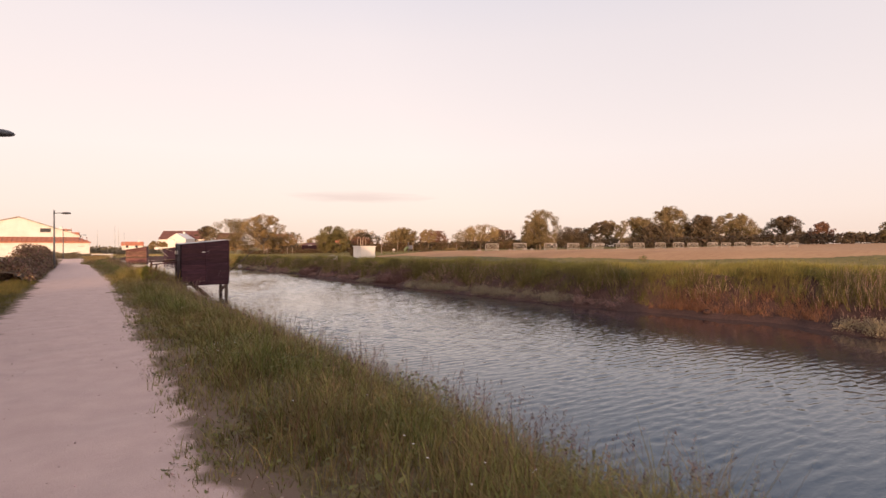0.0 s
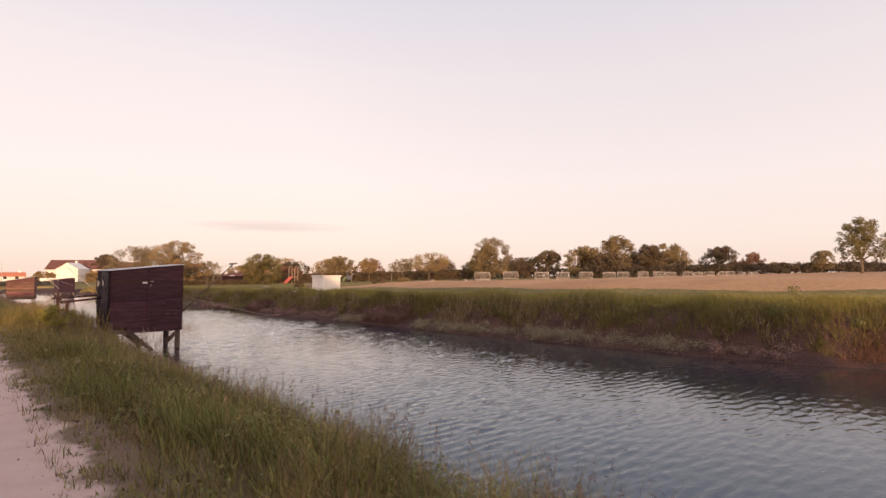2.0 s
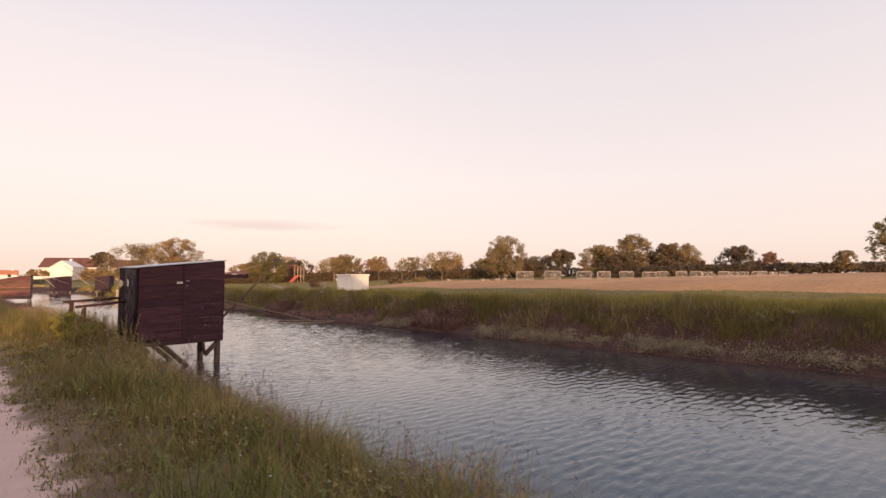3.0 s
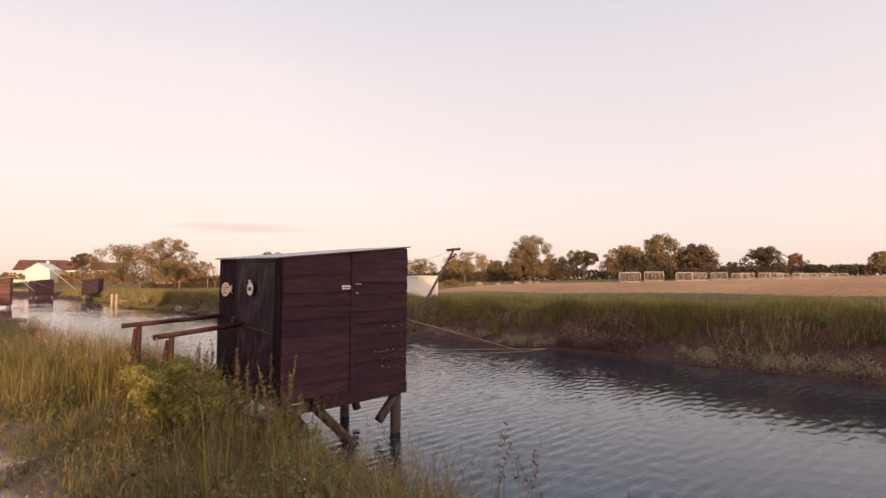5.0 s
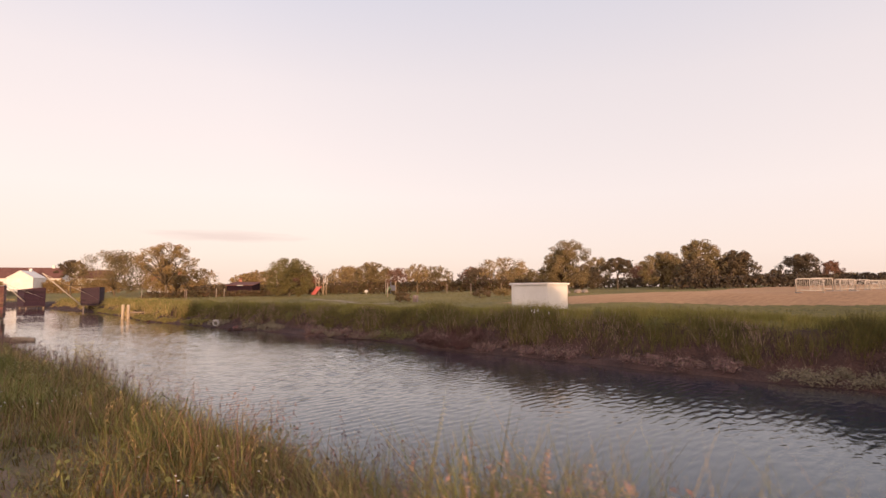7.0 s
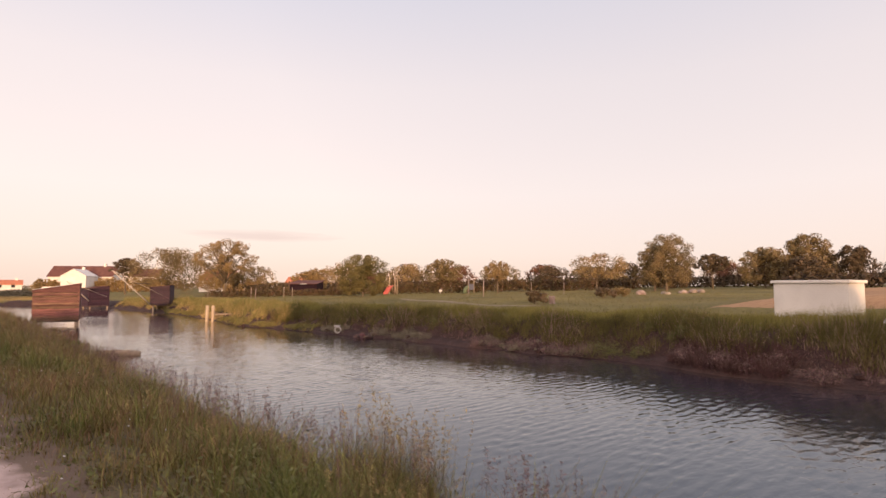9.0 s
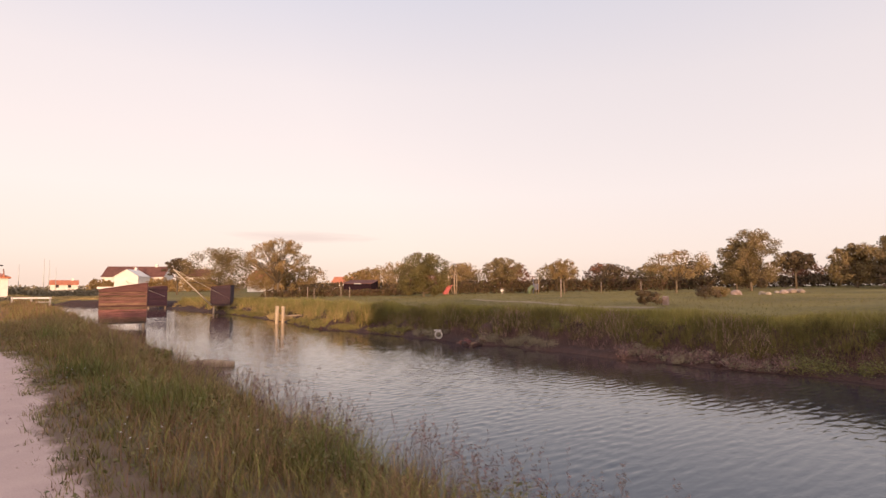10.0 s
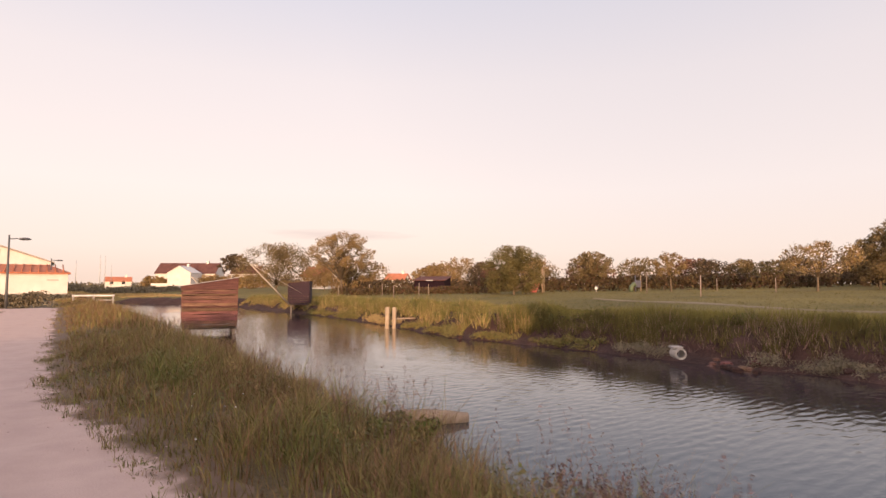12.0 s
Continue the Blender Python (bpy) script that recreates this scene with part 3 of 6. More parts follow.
def board(name, a, b, z0, z1l, z1r, out, thick, mat, parent, lap=0.020, rnd=None, rough=1.0):
    """A horizontal wall board between plan points a and b; its upper edge may slope. out is the wall's outward side."""
    a, b, out = Vector((*a, 0)), Vector((*b, 0)), Vector((*out, 0))
    r = rnd or random
    n = 5 if rough == 1.0 else 9
    verts, faces = [], []
    jig = [r.uniform(-0.008, 0.008) * rough for _ in range(n + 1)]
    if rough > 1.0:
        run = (b - a).normalized()
        a, b = a - run * r.uniform(0, 0.07), b + run * r.uniform(0, 0.05)
        jig = [(u + v) * 0.7 for u, v in zip(jig, jig[1:] + jig[:1])]
        lap = lap + r.uniform(-0.012, 0.02)
    for i in range(n + 1):
        f = i / n
        p = a.lerp(b, f)
        top = z1l + (z1r - z1l) * f + jig[i] * 0.6
        low = z0 + jig[n - i]
        for off, z in ((lap, low), (lap + thick, low), (thick * 0.9, top), (0.0, top)):
            q = p + out * off
            verts.append((q.x, q.y, z))
    for i in range(n):
        s = 4 * i
        for k in range(4):
            faces.append((s + k, s + 4 + k, s + 4 + (k + 1) % 4, s + (k + 1) % 4))
    faces.append((3, 2, 1, 0))
    faces.append((4 * n, 4 * n + 1, 4 * n + 2, 4 * n + 3))
    return mesh_object(name, verts, faces, mat, parent)


def boarded_wall(parent, a, b, out, z0, za, zb, count, mat, seed, gap=-0.012, lap=0.020, rough=1.0):
    """Lapped boards from z0 up to a sloping top between za at a and zb at b."""
    rnd = random.Random(seed)
    cuts = [0.0]
    for i in range(count):
        cuts.append(cuts[-1] + rnd.uniform(1 - 0.2 * min(rough, 2.5), 1 + 0.2 * min(rough, 2.5)))
    cuts = [c / cuts[-1] for c in cuts]
    low = min(za, zb)
    for i in range(count):
        lo = z0 + (low - z0) * cuts[i] + gap
        if i == count - 1:
            board("plank", a, b, lo, za, zb, out, 0.024, mat, parent, lap, rnd, rough)
        else:
            hi = z0 + (low - z0) * cuts[i + 1]
            board("plank", a, b, lo, hi + rnd.uniform(-0.01, 0.01), hi + rnd.uniform(-0.01, 0.01), out, 0.024, mat, parent, lap, rnd, rough)


def disc(bm, r, thick, m, ex=1.0, ez=1.0, sides=28):
    ring = [(r * ex * math.cos(2 * math.pi * k / sides), r * ez * math.sin(2 * math.pi * k / sides)) for k in range(sides)]
    front = [bm.verts.new(m @ Vector((0, x, z))) for x, z in ring]
    back = [bm.verts.new(m @ Vector((thick, x, z))) for x, z in ring]
    bm.faces.new(front)
    bm.faces.new(list(reversed(back)))
    for k in range(sides):
        bm.faces.new((front[k], back[k], back[(k + 1) % sides], front[(k + 1) % sides]))


def sign_hut():
    """The tarred hut on piles; its door faces the path (-x), local y runs along the canal."""
    D, W, ZF, ZB, Z0 = 2.27, 1.88, 1.78, 2.00, -0.07
    hut = thing("fishing_hut", pose(4.60, 33.52, 0, 1.0, 0, 0.0), "dark tarred wooden fishing hut on piles with a corrugated roof", "hut", "huts along the canal")
    mid = 1.16
    zm = ZF + (ZB - ZF) * mid / D
    side = Matrix.Rotation(radians(5.1), 4, "Z")
    cs, sn = math.cos(radians(5.1)), math.sin(radians(5.1))
    boarded_wall(hut, (0.0, 0.0), ((mid - 0.02) * cs, (mid - 0.02) * sn), (sn, -cs), Z0, ZF, zm, 9, M_TAR, 3, lap=0.014)
    boarded_wall(hut, ((mid + 0.03) * cs, (mid + 0.03) * sn), (D * cs, D * sn), (sn, -cs), Z0 - 0.04, zm, ZB, 10, M_TAR, 8, lap=0.014)
    boarded_wall(hut, (0.0, W), (D, W), (0, 1), Z0, 1.16, 1.16, 6, M_TAR, 5)
    board("top_plank", (0.0, W), (D, W), 1.70, ZF, ZB, (0, 1), 0.024, M_TAR, hut, rnd=random.Random(31))
    boarded_wall(hut, (D, D * sn), (D, W), (1, 0), Z0, ZB, ZB, 10, M_TAR, 6)
    box("batten", (mid - 0.035, -0.055, Z0 - 0.02), (mid + 0.035, -0.002, zm - 0.01), M_TAR, hut, m=side)
    for x, y in ((0.0, 0.0), (D - 0.07, D * sn + 0.01), (0.0, W - 0.06), (D - 0.07, W - 0.06)):
        box("corner_post", (x, y, Z0 - 0.05), (x + 0.06, y + 0.06, ZF if x < 1 else ZB), M_TAR_V, hut)
    # the door side: a slatted panel, a door post and a sheeted door in two fields
    for i in range(7):
        y0 = 1.278 + i * 0.0855
        box("slat", (-0.028, y0, Z0 + 0.02), (-0.004, y0 + 0.0735 + 0.003 * (i % 3), ZF + 0.012), M_TAR_V, hut, bevel=0.003)
    box("lower_panel", (-0.040, 1.268, Z0), (-0.029, 1.878, 0.94), M_TAR_V, hut, "black boarded lower panel", bevel=0.003)
    box("cross_bar", (0.0, 1.26, ZF - 0.05), (0.03, 1.87, ZF + 0.01), M_TAR_V, hut, bevel=0.003)
    box("cross_bar", (0.0, 1.26, 1.49), (0.03, 1.87, 1.525), M_TAR_V, hut, bevel=0.003)
    box("cross_bar", (0.0, 1.26, 1.02), (0.03, 1.87, 1.10), M_TAR_V, hut, bevel=0.003)
    box("door_post", (-0.05, 1.208, Z0), (0.03, 1.268, ZF - 0.01), M_TAR_V, hut)
    box("lintel", (0.004, 0.062, ZF - 0.10), (0.034, 1.20, ZF + 0.012), M_TAR_V, hut)
    box("jamb", (-0.05, -0.030, Z0), (-0.004, 0.062, ZF - 0.01), M_TAR_V, hut)
    door = part("door", tarp_field(0.07, 1.20, Z0 + 0.02, ZF - 0.005), M_SHEET, hut, "door covered with creased black tarpaulin")
    for a, b in (((-0.052, 0.085, ZF - 0.035), (-0.052, 1.185, ZF - 0.03)), ((-0.052, 1.19, 0.10), (-0.052, 1.19, ZF - 0.04)), ((-0.052, 0.08, 0.10), (-0.052, 0.08, ZF - 0.04))):
        rod("hem", a, b, 0.011, M_SHEET, door, sides=6)
    rod("cord", (-0.066, 0.09, 0.80), (-0.070, 1.17, 0.86), 0.006, M_POST, door, "thin cord across the tarpaulin", sides=6)
    box("hasp", (-0.092, 1.15, 0.935), (-0.078, 1.27, 0.953), M_POST, door, "rusty steel hasp", bevel=0.004)
    bm = bmesh.new()
    bm_box(bm, (-0.112, 1.195, 0.875), (-0.094, 1.232, 0.918), 0.006)
    tube(bm, [(-0.103, 1.202, 0.915), (-0.103, 1.203, 0.948), (-0.103, 1.214, 0.958), (-0.103, 1.225, 0.948), (-0.103, 1.226, 0.915)], [0.004] * 5, 6)
    part("padlock", bm, M_POST, door, "small padlock")
    roof = corrugated("roof", W, D, ZF, ZB, 0.07, M_ZINC, hut)
    for v in roof.data.vertices:
        v.co.y += v.co.x * sn * (1 - v.co.y / W)
    box("floor", (0.0, D * sn, Z0 - 0.10), (D, W, Z0 - 0.02), M_POST, hut)
    box("skirt_board", (0.5, -0.05, Z0 - 0.20), (D + 0.02, -0.02, Z0 - 0.02), M_TAR, hut, m=side)
    box("bearer", (0.0, 0.05, Z0 - 0.22), (D, 0.15, Z0 - 0.11), M_POST, hut, m=side)
    box("bearer", (0.0, W - 0.15, Z0 - 0.22), (D, W - 0.05, Z0 - 0.11), M_POST, hut)
    # piles and braces
    for x, y, r in ((D - 0.10, 0.09 + D * sn, 0.085), (D - 0.08, W - 0.16, 0.085), (0.22, 0.30, 0.07), (0.22, W - 0.3, 0.07)):
        rod("stilt", (x, y, Z0 - 0.11), (x + 0.01, y, -1.9), r, M_POST, hut, sides=10)
    for a, b in (((0.47, 0.13, -0.11), (1.55, 0.22, -1.12)), ((0.47, W - 0.16, -0.11), (1.55, W - 0.16, -1.12)), ((D - 0.10, 0.29, -0.30), (D - 0.45, 0.27, -0.66)), ((D - 0.10, W - 0.24, -0.22), (D - 0.14, W - 0.62, -0.70))):
        rod("brace", a, b, 0.07, M_POST, hut, sides=8)
    # small things fixed to the side
    box("name_plate", (0.95, -0.062, 1.365), (1.10, -0.05, 1.42), M_SIGN_W, hut, "small pale plate with faded lettering", bevel=0.003, m=side)
    box("lettering", (0.97, -0.066, 1.385), (1.08, -0.0625, 1.40), M_INK, hut, bevel=0, m=side)
    box("strap", (1.20, -0.058, 1.43), (1.30, -0.05, 1.445), M_STEEL, hut, bevel=0.002, m=side)
    box("strap", (1.20, -0.058, 1.30), (1.26, -0.05, 1.312), M_STEEL, hut, bevel=0.002, m=side)
    rnd = random.Random(4)
    for i in range(22):
        x, z = rnd.uniform(1.6, 2.2), rnd.choice((0.18, 0.3, 0.42, 0.55, 0.66, 0.78)) + rnd.uniform(-0.02, 0.02)
        box("nail_head", (x, -0.047, z), (x + 0.014, -0.043, z + 0.010), M_STEEL, hut, bevel=0, m=side)
    return hut


def tarp_field(y0, y1, z0, z1):
    """A creased sheet nailed over a door leaf, as a closed slab."""
    bm = bmesh.new()
    nu, nv = 34, 52
    grid = []
    creases = ((0.0, 0.98, 0.75, 0.52), (1.0, 0.93, 0.45, 0.60), (0.35, 1.0, 0.85, 0.70), (0.05, 0.46, 0.9, 0.06), (0.95, 0.48, 0.30, 0.16), (0.55, 0.50, 0.62, 0.02))

    def ridge(u, v):
        out = 0.0
        for ua, va, ub, vb in creases:
            du, dv = ub - ua, (vb - va) * 1.6
            pu, pv = u - ua, (v - va) * 1.6
            ln = math.hypot(du, dv)
            s = (pu * du + pv * dv) / ln ** 2
            off = (pu * dv - pv * du) / ln
            if 0 < s < 1:
                out += math.exp(-(off / 0.022) ** 2) * math.sin(math.pi * s) ** 0.5
        return out

    for i in range(nu + 1):
        col = []
        for j in range(nv + 1):
            u, v = i / nu, j / nv
            y, z = y0 + (y1 - y0) * u, z0 + (z1 - z0) * v
            edge = min(u, 1 - u, v, 1 - v, abs(v - 0.52) + 0.02)
            fold = 0.020 * math.sin(9 * (u + 0.9 * v)) * math.sin(5 * v + 1) + 0.012 * math.sin(23 * (u - 0.6 * v)) + 0.006 * math.sin(41 * u + 17 * v) - 0.013 * ridge(u, v)
            col.append(bm.verts.new((-0.048 + fold * min(1, edge * 6), y, z)))
        grid.append(col)
    for i in range(nu):
        for j in range(nv):
            f = bm.faces.new((grid[i][j], grid[i][j + 1], grid[i + 1][j + 1], grid[i + 1][j]))
            f.smooth = True
    bm_box(bm, (-0.012, y0, z0), (0.012, y1, z1))
    return bm


sign_hut()
HUT_M = pose(4.60, 33.52, 0, 1.0, 0, 0.0)


def signs():
    fish = thing("fish_sign", HUT_M @ pose(-0.052, 1.545, 1.335, -3, 0, 0), "cream painted wooden fish shaped name sign with faded lettering", "sign")
    bm = bmesh.new()
    # tail towards the door
    outline = [(0.03 - 0.185 * math.cos(math.radians(t)), 0.118 * math.sin(math.radians(t))) for t in range(22, 339, 12)]
    outline += [(-0.175, -0.035), (-0.265, -0.075), (-0.245, 0.0), (-0.27, 0.07), (-0.175, 0.035)]
    outline = [(x * 0.75, z * 0.88) for x, z in outline]
    front = [bm.verts.new((-0.012, x, z)) for x, z in outline]
    back = [bm.verts.new((0.0, x, z)) for x, z in outline]
    bm.faces.new(front)
    bm.faces.new(list(reversed(back)))
    for k in range(len(front)):
        j = (k + 1) % len(front)
        bm.faces.new((front[k], back[k], back[j], front[j]))
    bmesh.ops.triangulate(bm, faces=[f for f in bm.faces if len(f.verts) > 4])
    bmesh.ops.recalc_face_normals(bm, faces=bm.faces)
    part("board", bm, M_SIGN, fish)
    for x0, x1, z in ((0.08, 0.13, 0.030), (-0.10, 0.05, 0.026), (0.02, 0.08, -0.006), (-0.05, 0.08, -0.050)):
        n = max(2, int((x1 - x0) / 0.035))
        for i in range(n):
            w = (x1 - x0) / n
            box("lettering_bar", (-0.0155, x0 + i * w + 0.004, z - 0.007), (-0.0122, x0 + (i + 1) * w - 0.010, z + 0.008), M_INK, fish, bevel=0)
    round_ = thing("round_sign", HUT_M @ pose(-0.085, 0.72, 1.365), "round white board on the hut door with a lettered patch", "sign")
    bm = bmesh.new()
    disc(bm, 0.088, 0.010, Matrix.Identity(4))
    part("board", bm, M_SIGN_W, round_)
    bm = bmesh.new()
    tube(bm, [(-0.006, 0.022, 0.088), (-0.006, 0.021, 0.108), (-0.006, 0, 0.116), (-0.006, -0.021, 0.108), (-0.006, -0.022, 0.088)], [0.008] * 5, 6)
    part("loop", bm, M_SIGN_W, round_)
    box("lettering_patch", (-0.004, -0.058, -0.026), (-0.001, 0.058, 0.024), M_STONE, round_, "brown patch of unreadable letters", bevel=0)
    for z in (-0.012, 0.006):
        box("lettering_bar", (-0.007, -0.045, z), (-0.0042, 0.045, z + 0.009), M_INK, round_, bevel=0)


signs()


def footbridge():
    """Planks and two handrails from the bank to the hut door."""
    deck = thing("footbridge", HUT_M, "short plank walkway to the hut with round brown handrails", "walkway")
    for i in range(9):
        x = -0.14 - 0.145 * i
        box("plank", (x - 0.13, 0.55, -0.16 - 0.02 * i), (x, 1.75, -0.12 - 0.02 * i), M_POST, deck, bevel=0.006)
    for y, tip, ztip in ((1.83, -1.36, 0.85), (0.98, -1.22, 0.76)):
        rod("handrail", (-0.02, y, 0.93 if y > 1.5 else 0.87), (tip, y - 0.02, ztip), 0.033, M_RAIL, deck, sides=12)
        rod("rail_post", (tip + 0.22, y - 0.01, ztip - 0.01), (tip + 0.20, y, -0.75), 0.034, M_RAIL, deck, sides=10)
        rod("rail_brace", (tip + 0.18, y - 0.01, ztip - 0.05), (tip + 0.10, y + 0.30, -0.70), 0.032, M_RAIL, deck, sides=8)
    return deck


footbridge()


def lift_net_arm(name, base, tip, r, label, mat):
    a = thing(name, Matrix.Translation(base), label, "fishing pole")
    t = Vector(tip) - Vector(base)
    rod("pole", (0, 0, 0), t, r, mat, a, r2=r * 0.6)
    return a


arm = lift_net_arm("net_pole", (6.90, 33.95, 0.30), (9.13, 34.86, 2.10), 0.032, "dark wooden pole leaning out from the hut wall", M_POST)
rod("crossbar", (2.10, 0.98, 1.80), (2.36, 0.84, 1.83), 0.026, M_POST, arm)
rod("brace", (1.95, 0.80, 1.58), (2.12, 0.72, 1.72), 0.016, M_POST, arm)
rod("cord", (2.23, 0.91, 1.80), (-0.02, 0.2, 1.30), 0.004, M_ROPE, arm, sides=5)


def lift_net():
    """The square net frame that hangs over the water by the hut."""
    n = thing("lift_net", pose(0, 0, 0), "thin pale rods of a square lift net over the water", "fishing net")
    apex, end = (10.25, 33.96, 0.04), (10.55, 33.65, 0.10)
    rod("rod", (6.95, 33.85, 0.88), apex, 0.009, M_PILE, n, sides=6)
    rod("rod", apex, end, 0.009, M_PILE, n, sides=6)
    rod("rod", (6.95, 35.2, 0.25), end, 0.007, M_PILE, n, sides=6)
    rod("rod", (6.95, 35.2, 0.13), apex, 0.007, M_PILE, n, sides=6)


lift_net()


def plain_hut(m, w, d, z0, zf, zb, wall, count, seed, label, water_z=WATER_Z, flare=False, rough=1.0):
    """A boarded hut on piles. Local x along the low-to-high fall of the roof, local y back from the front wall."""
    hut = thing("fishing_hut", m, label, "hut", "huts along the canal")
    boarded_wall(hut, (0.0, 0.0), (w, 0.0), (0, -1), z0, zf, zb, count, wall, seed, 0.012 if rough > 1 else 0.024, rough=rough)
    boarded_wall(hut, (0.0, d), (w, d), (0, 1), z0, zf, zb, count, wall, seed + 1)
    boarded_wall(hut, (0.0, 0.0), (0.0, d), (-1, 0), z0, zf, zf, count, wall, seed + 2, rough=rough)
    boarded_wall(hut, (w, 0.0), (w, d), (1, 0), z0, zb, zb, count, wall, seed + 3)
    for x, y, z in ((0.005, 0.005, zf), (w - 0.065, 0.005, zb), (0.005, d - 0.065, zf), (w - 0.065, d - 0.065, zb)):
        box("corner_post", (x, y, z0 - 0.05), (x + 0.06, y + 0.06, z - 0.02), wall, hut)
    corrugated("roof", d, w, zf, zb, 0.09, M_ZINC if not flare else M_SLATE, hut)
    box("floor", (0, 0, z0 - 0.1), (w, d, z0 - 0.02), M_POST, hut)
    for x in (0.25, w - 0.12):
        for y in (0.12, d - 0.15):
            rod("stilt", (x, y, z0 - 0.1), (x, y, water_z - 0.8), 0.075, M_PILE, hut, sides=10)
    return hut


plain_hut(pose(5.9, 88.85, 0, 0, 0, -12), 2.38, 2.2, -0.52, 1.40, 1.80, M_OLD, 14, 11, "weathered brown plank hut on pale piles by the bank", rough=2.6)
plain_hut(pose(17.55, 107.4, 0, 0, 0, -28), 1.75, 2.0, -0.14, 1.62, 1.78, M_TAR_RED, 12, 21, "red brown fishing hut over the far waterside", flare=True)
plain_hut(pose(15.2, 123.6, 0, 0, 0, 12), 2.3, 2.0, -0.58, 1.50, 1.75, M_TAR_RED, 12, 31, "dark red brown fishing hut near the canal bend", flare=True)
for b, t in (((17.4, 106.8, -0.1), (13.6, 105.1, 3.15)), ((15.2, 123.3, 0.0), (12.8, 122.5, 2.3))):
    arm2 = lift_net_arm("net_pole", b, t, 0.075, "pale pole slanting up from a fishing hut", M_ROPE)
    v = Vector(t) - Vector(b)
    rod("cord", v, (1.9, 0.3, 0.5), 0.02, M_ROPE, arm2, sides=5)
    rod("crossbar", v * 0.62 + Vector((-0.2, 0, 0.1)), v * 0.62 + Vector((2.2, 0.4, 0.0)), 0.03, M_POST, arm2, sides=6)
jetty = thing("slipway", pose(19.0, 106.4, 0, 0, 0, -28), "low dark wooden landing beside the red brown hut", "landing")
box("deck", (0.3, -0.4, -0.42), (1.5, 1.4, -0.30), M_RAIL, jetty)
for x in (0.5, 1.3):
    rod("stilt", (x, -0.2, -0.35), (x, -0.2, -1.6), 0.06, M_PILE, jetty)


# ---- along the far bank ----
def mooring():
    m = thing("mooring_piles", pose(15.95, 87.5, 0), "two upright weathered mooring piles with a plank", "mooring")
    rod("stilt", (0, 0, 0.27), (0, 0.02, -2.0), 0.115, M_PILE, m, sides=12, r2=0.12)
    rod("stilt", (0.38, -0.1, 0.25), (0.36, -0.08, -2.0), 0.11, M_PILE, m, sides=12)
    box("plank", (0.45, -0.1, -0.42), (1.75, 0.18, -0.35), M_PILE, m)
    rod("prop", (1.5, 0.0, -0.42), (1.5, 0.0, -1.0), 0.06, M_POST, m)


mooring()


def drain_pipe():
    p = thing("drain_pipe", pose(16.0, 70.2, -0.55, 0, 0, 235) @ Matrix.Scale(0.62, 4), "broken pale concrete drain pipe on the muddy bank", "pipe")
    bm = bmesh.new()
    n, L = 20, 0.75
    rings = []
    for x, r in ((0.0, 0.27), (L, 0.26), (L, 0.19), (0.0, 0.19)):
        rings.append([bm.verts.new((-x, r * math.cos(2 * math.pi * k / n), r * math.sin(2 * math.pi * k / n))) for k in range(n)])
    for i in range(4):
        a, b = rings[i], rings[(i + 1) % 4]
        for k in range(n):
            bm.faces.new((a[k], a[(k + 1) % n], b[(k + 1) % n], b[k]))
    bmesh.ops.recalc_face_normals(bm, faces=bm.faces)
    part("ring", bm, M_CONC, p)
    box("slab", (-0.75, -0.30, 0.24), (-0.15, 0.18, 0.33), M_CONC, p, bevel=0.02)


drain_pipe()


def pump_shed():
    s = thing("pump_shed", pose(22.2, 50.6, 0, 0, 0, -6), "small white plastered block shed with a flat slab roof", "shed")
    g = land_at(22.5, 51.5) - 0.1
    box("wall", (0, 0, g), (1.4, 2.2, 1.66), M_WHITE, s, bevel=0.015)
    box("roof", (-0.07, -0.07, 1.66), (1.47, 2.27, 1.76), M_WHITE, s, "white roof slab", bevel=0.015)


pump_shed()


# ---- street lamps ----
def street_lamp(x, y, first=None):
    m = pose(x, y, land_at(x, y))
    if first:
        return copy_thing(first, m)
    s = thing("street_lamp", m, "grey street lamp with a curved hood on one arm", "street lamp", "street lamps along the path")
    bm = bmesh.new()
    tube(bm, [(0, 0, -0.2), (0, 0, 1.2), (0, 0, 4.55)], [0.085, 0.075, 0.045], 12)
    part("pole", bm, M_LAMP, s)
    rod("arm", (0, 0, 4.30), (0.45, 0, 4.34), 0.03, M_LAMP, s)
    bm = bmesh.new()
    for k in range(2):
        bmesh.ops.create_uvsphere(bm, u_segments=16, v_segments=8, radius=0.5, matrix=Matrix.Translation((0.78, 0, 4.31)) @ Matrix.Diagonal((0.68, 0.36, 0.22 - 0.08 * k, 1)))
        if k == 0:
            bmesh.ops.bisect_plane(bm, geom=bm.verts[:] + bm.edges[:] + bm.faces[:], plane_co=(0, 0, 4.30), plane_no=(0, 0, -1), clear_outer=True)
    part("hood", bm, M_LAMP, s)
    return s


lamp = street_lamp(-2.12, 19.9)
for x, y in ((-1.15, 56.0), (-1.25, 104.4), (1.1, 141.0)):
    street_lamp(x, y, lamp)


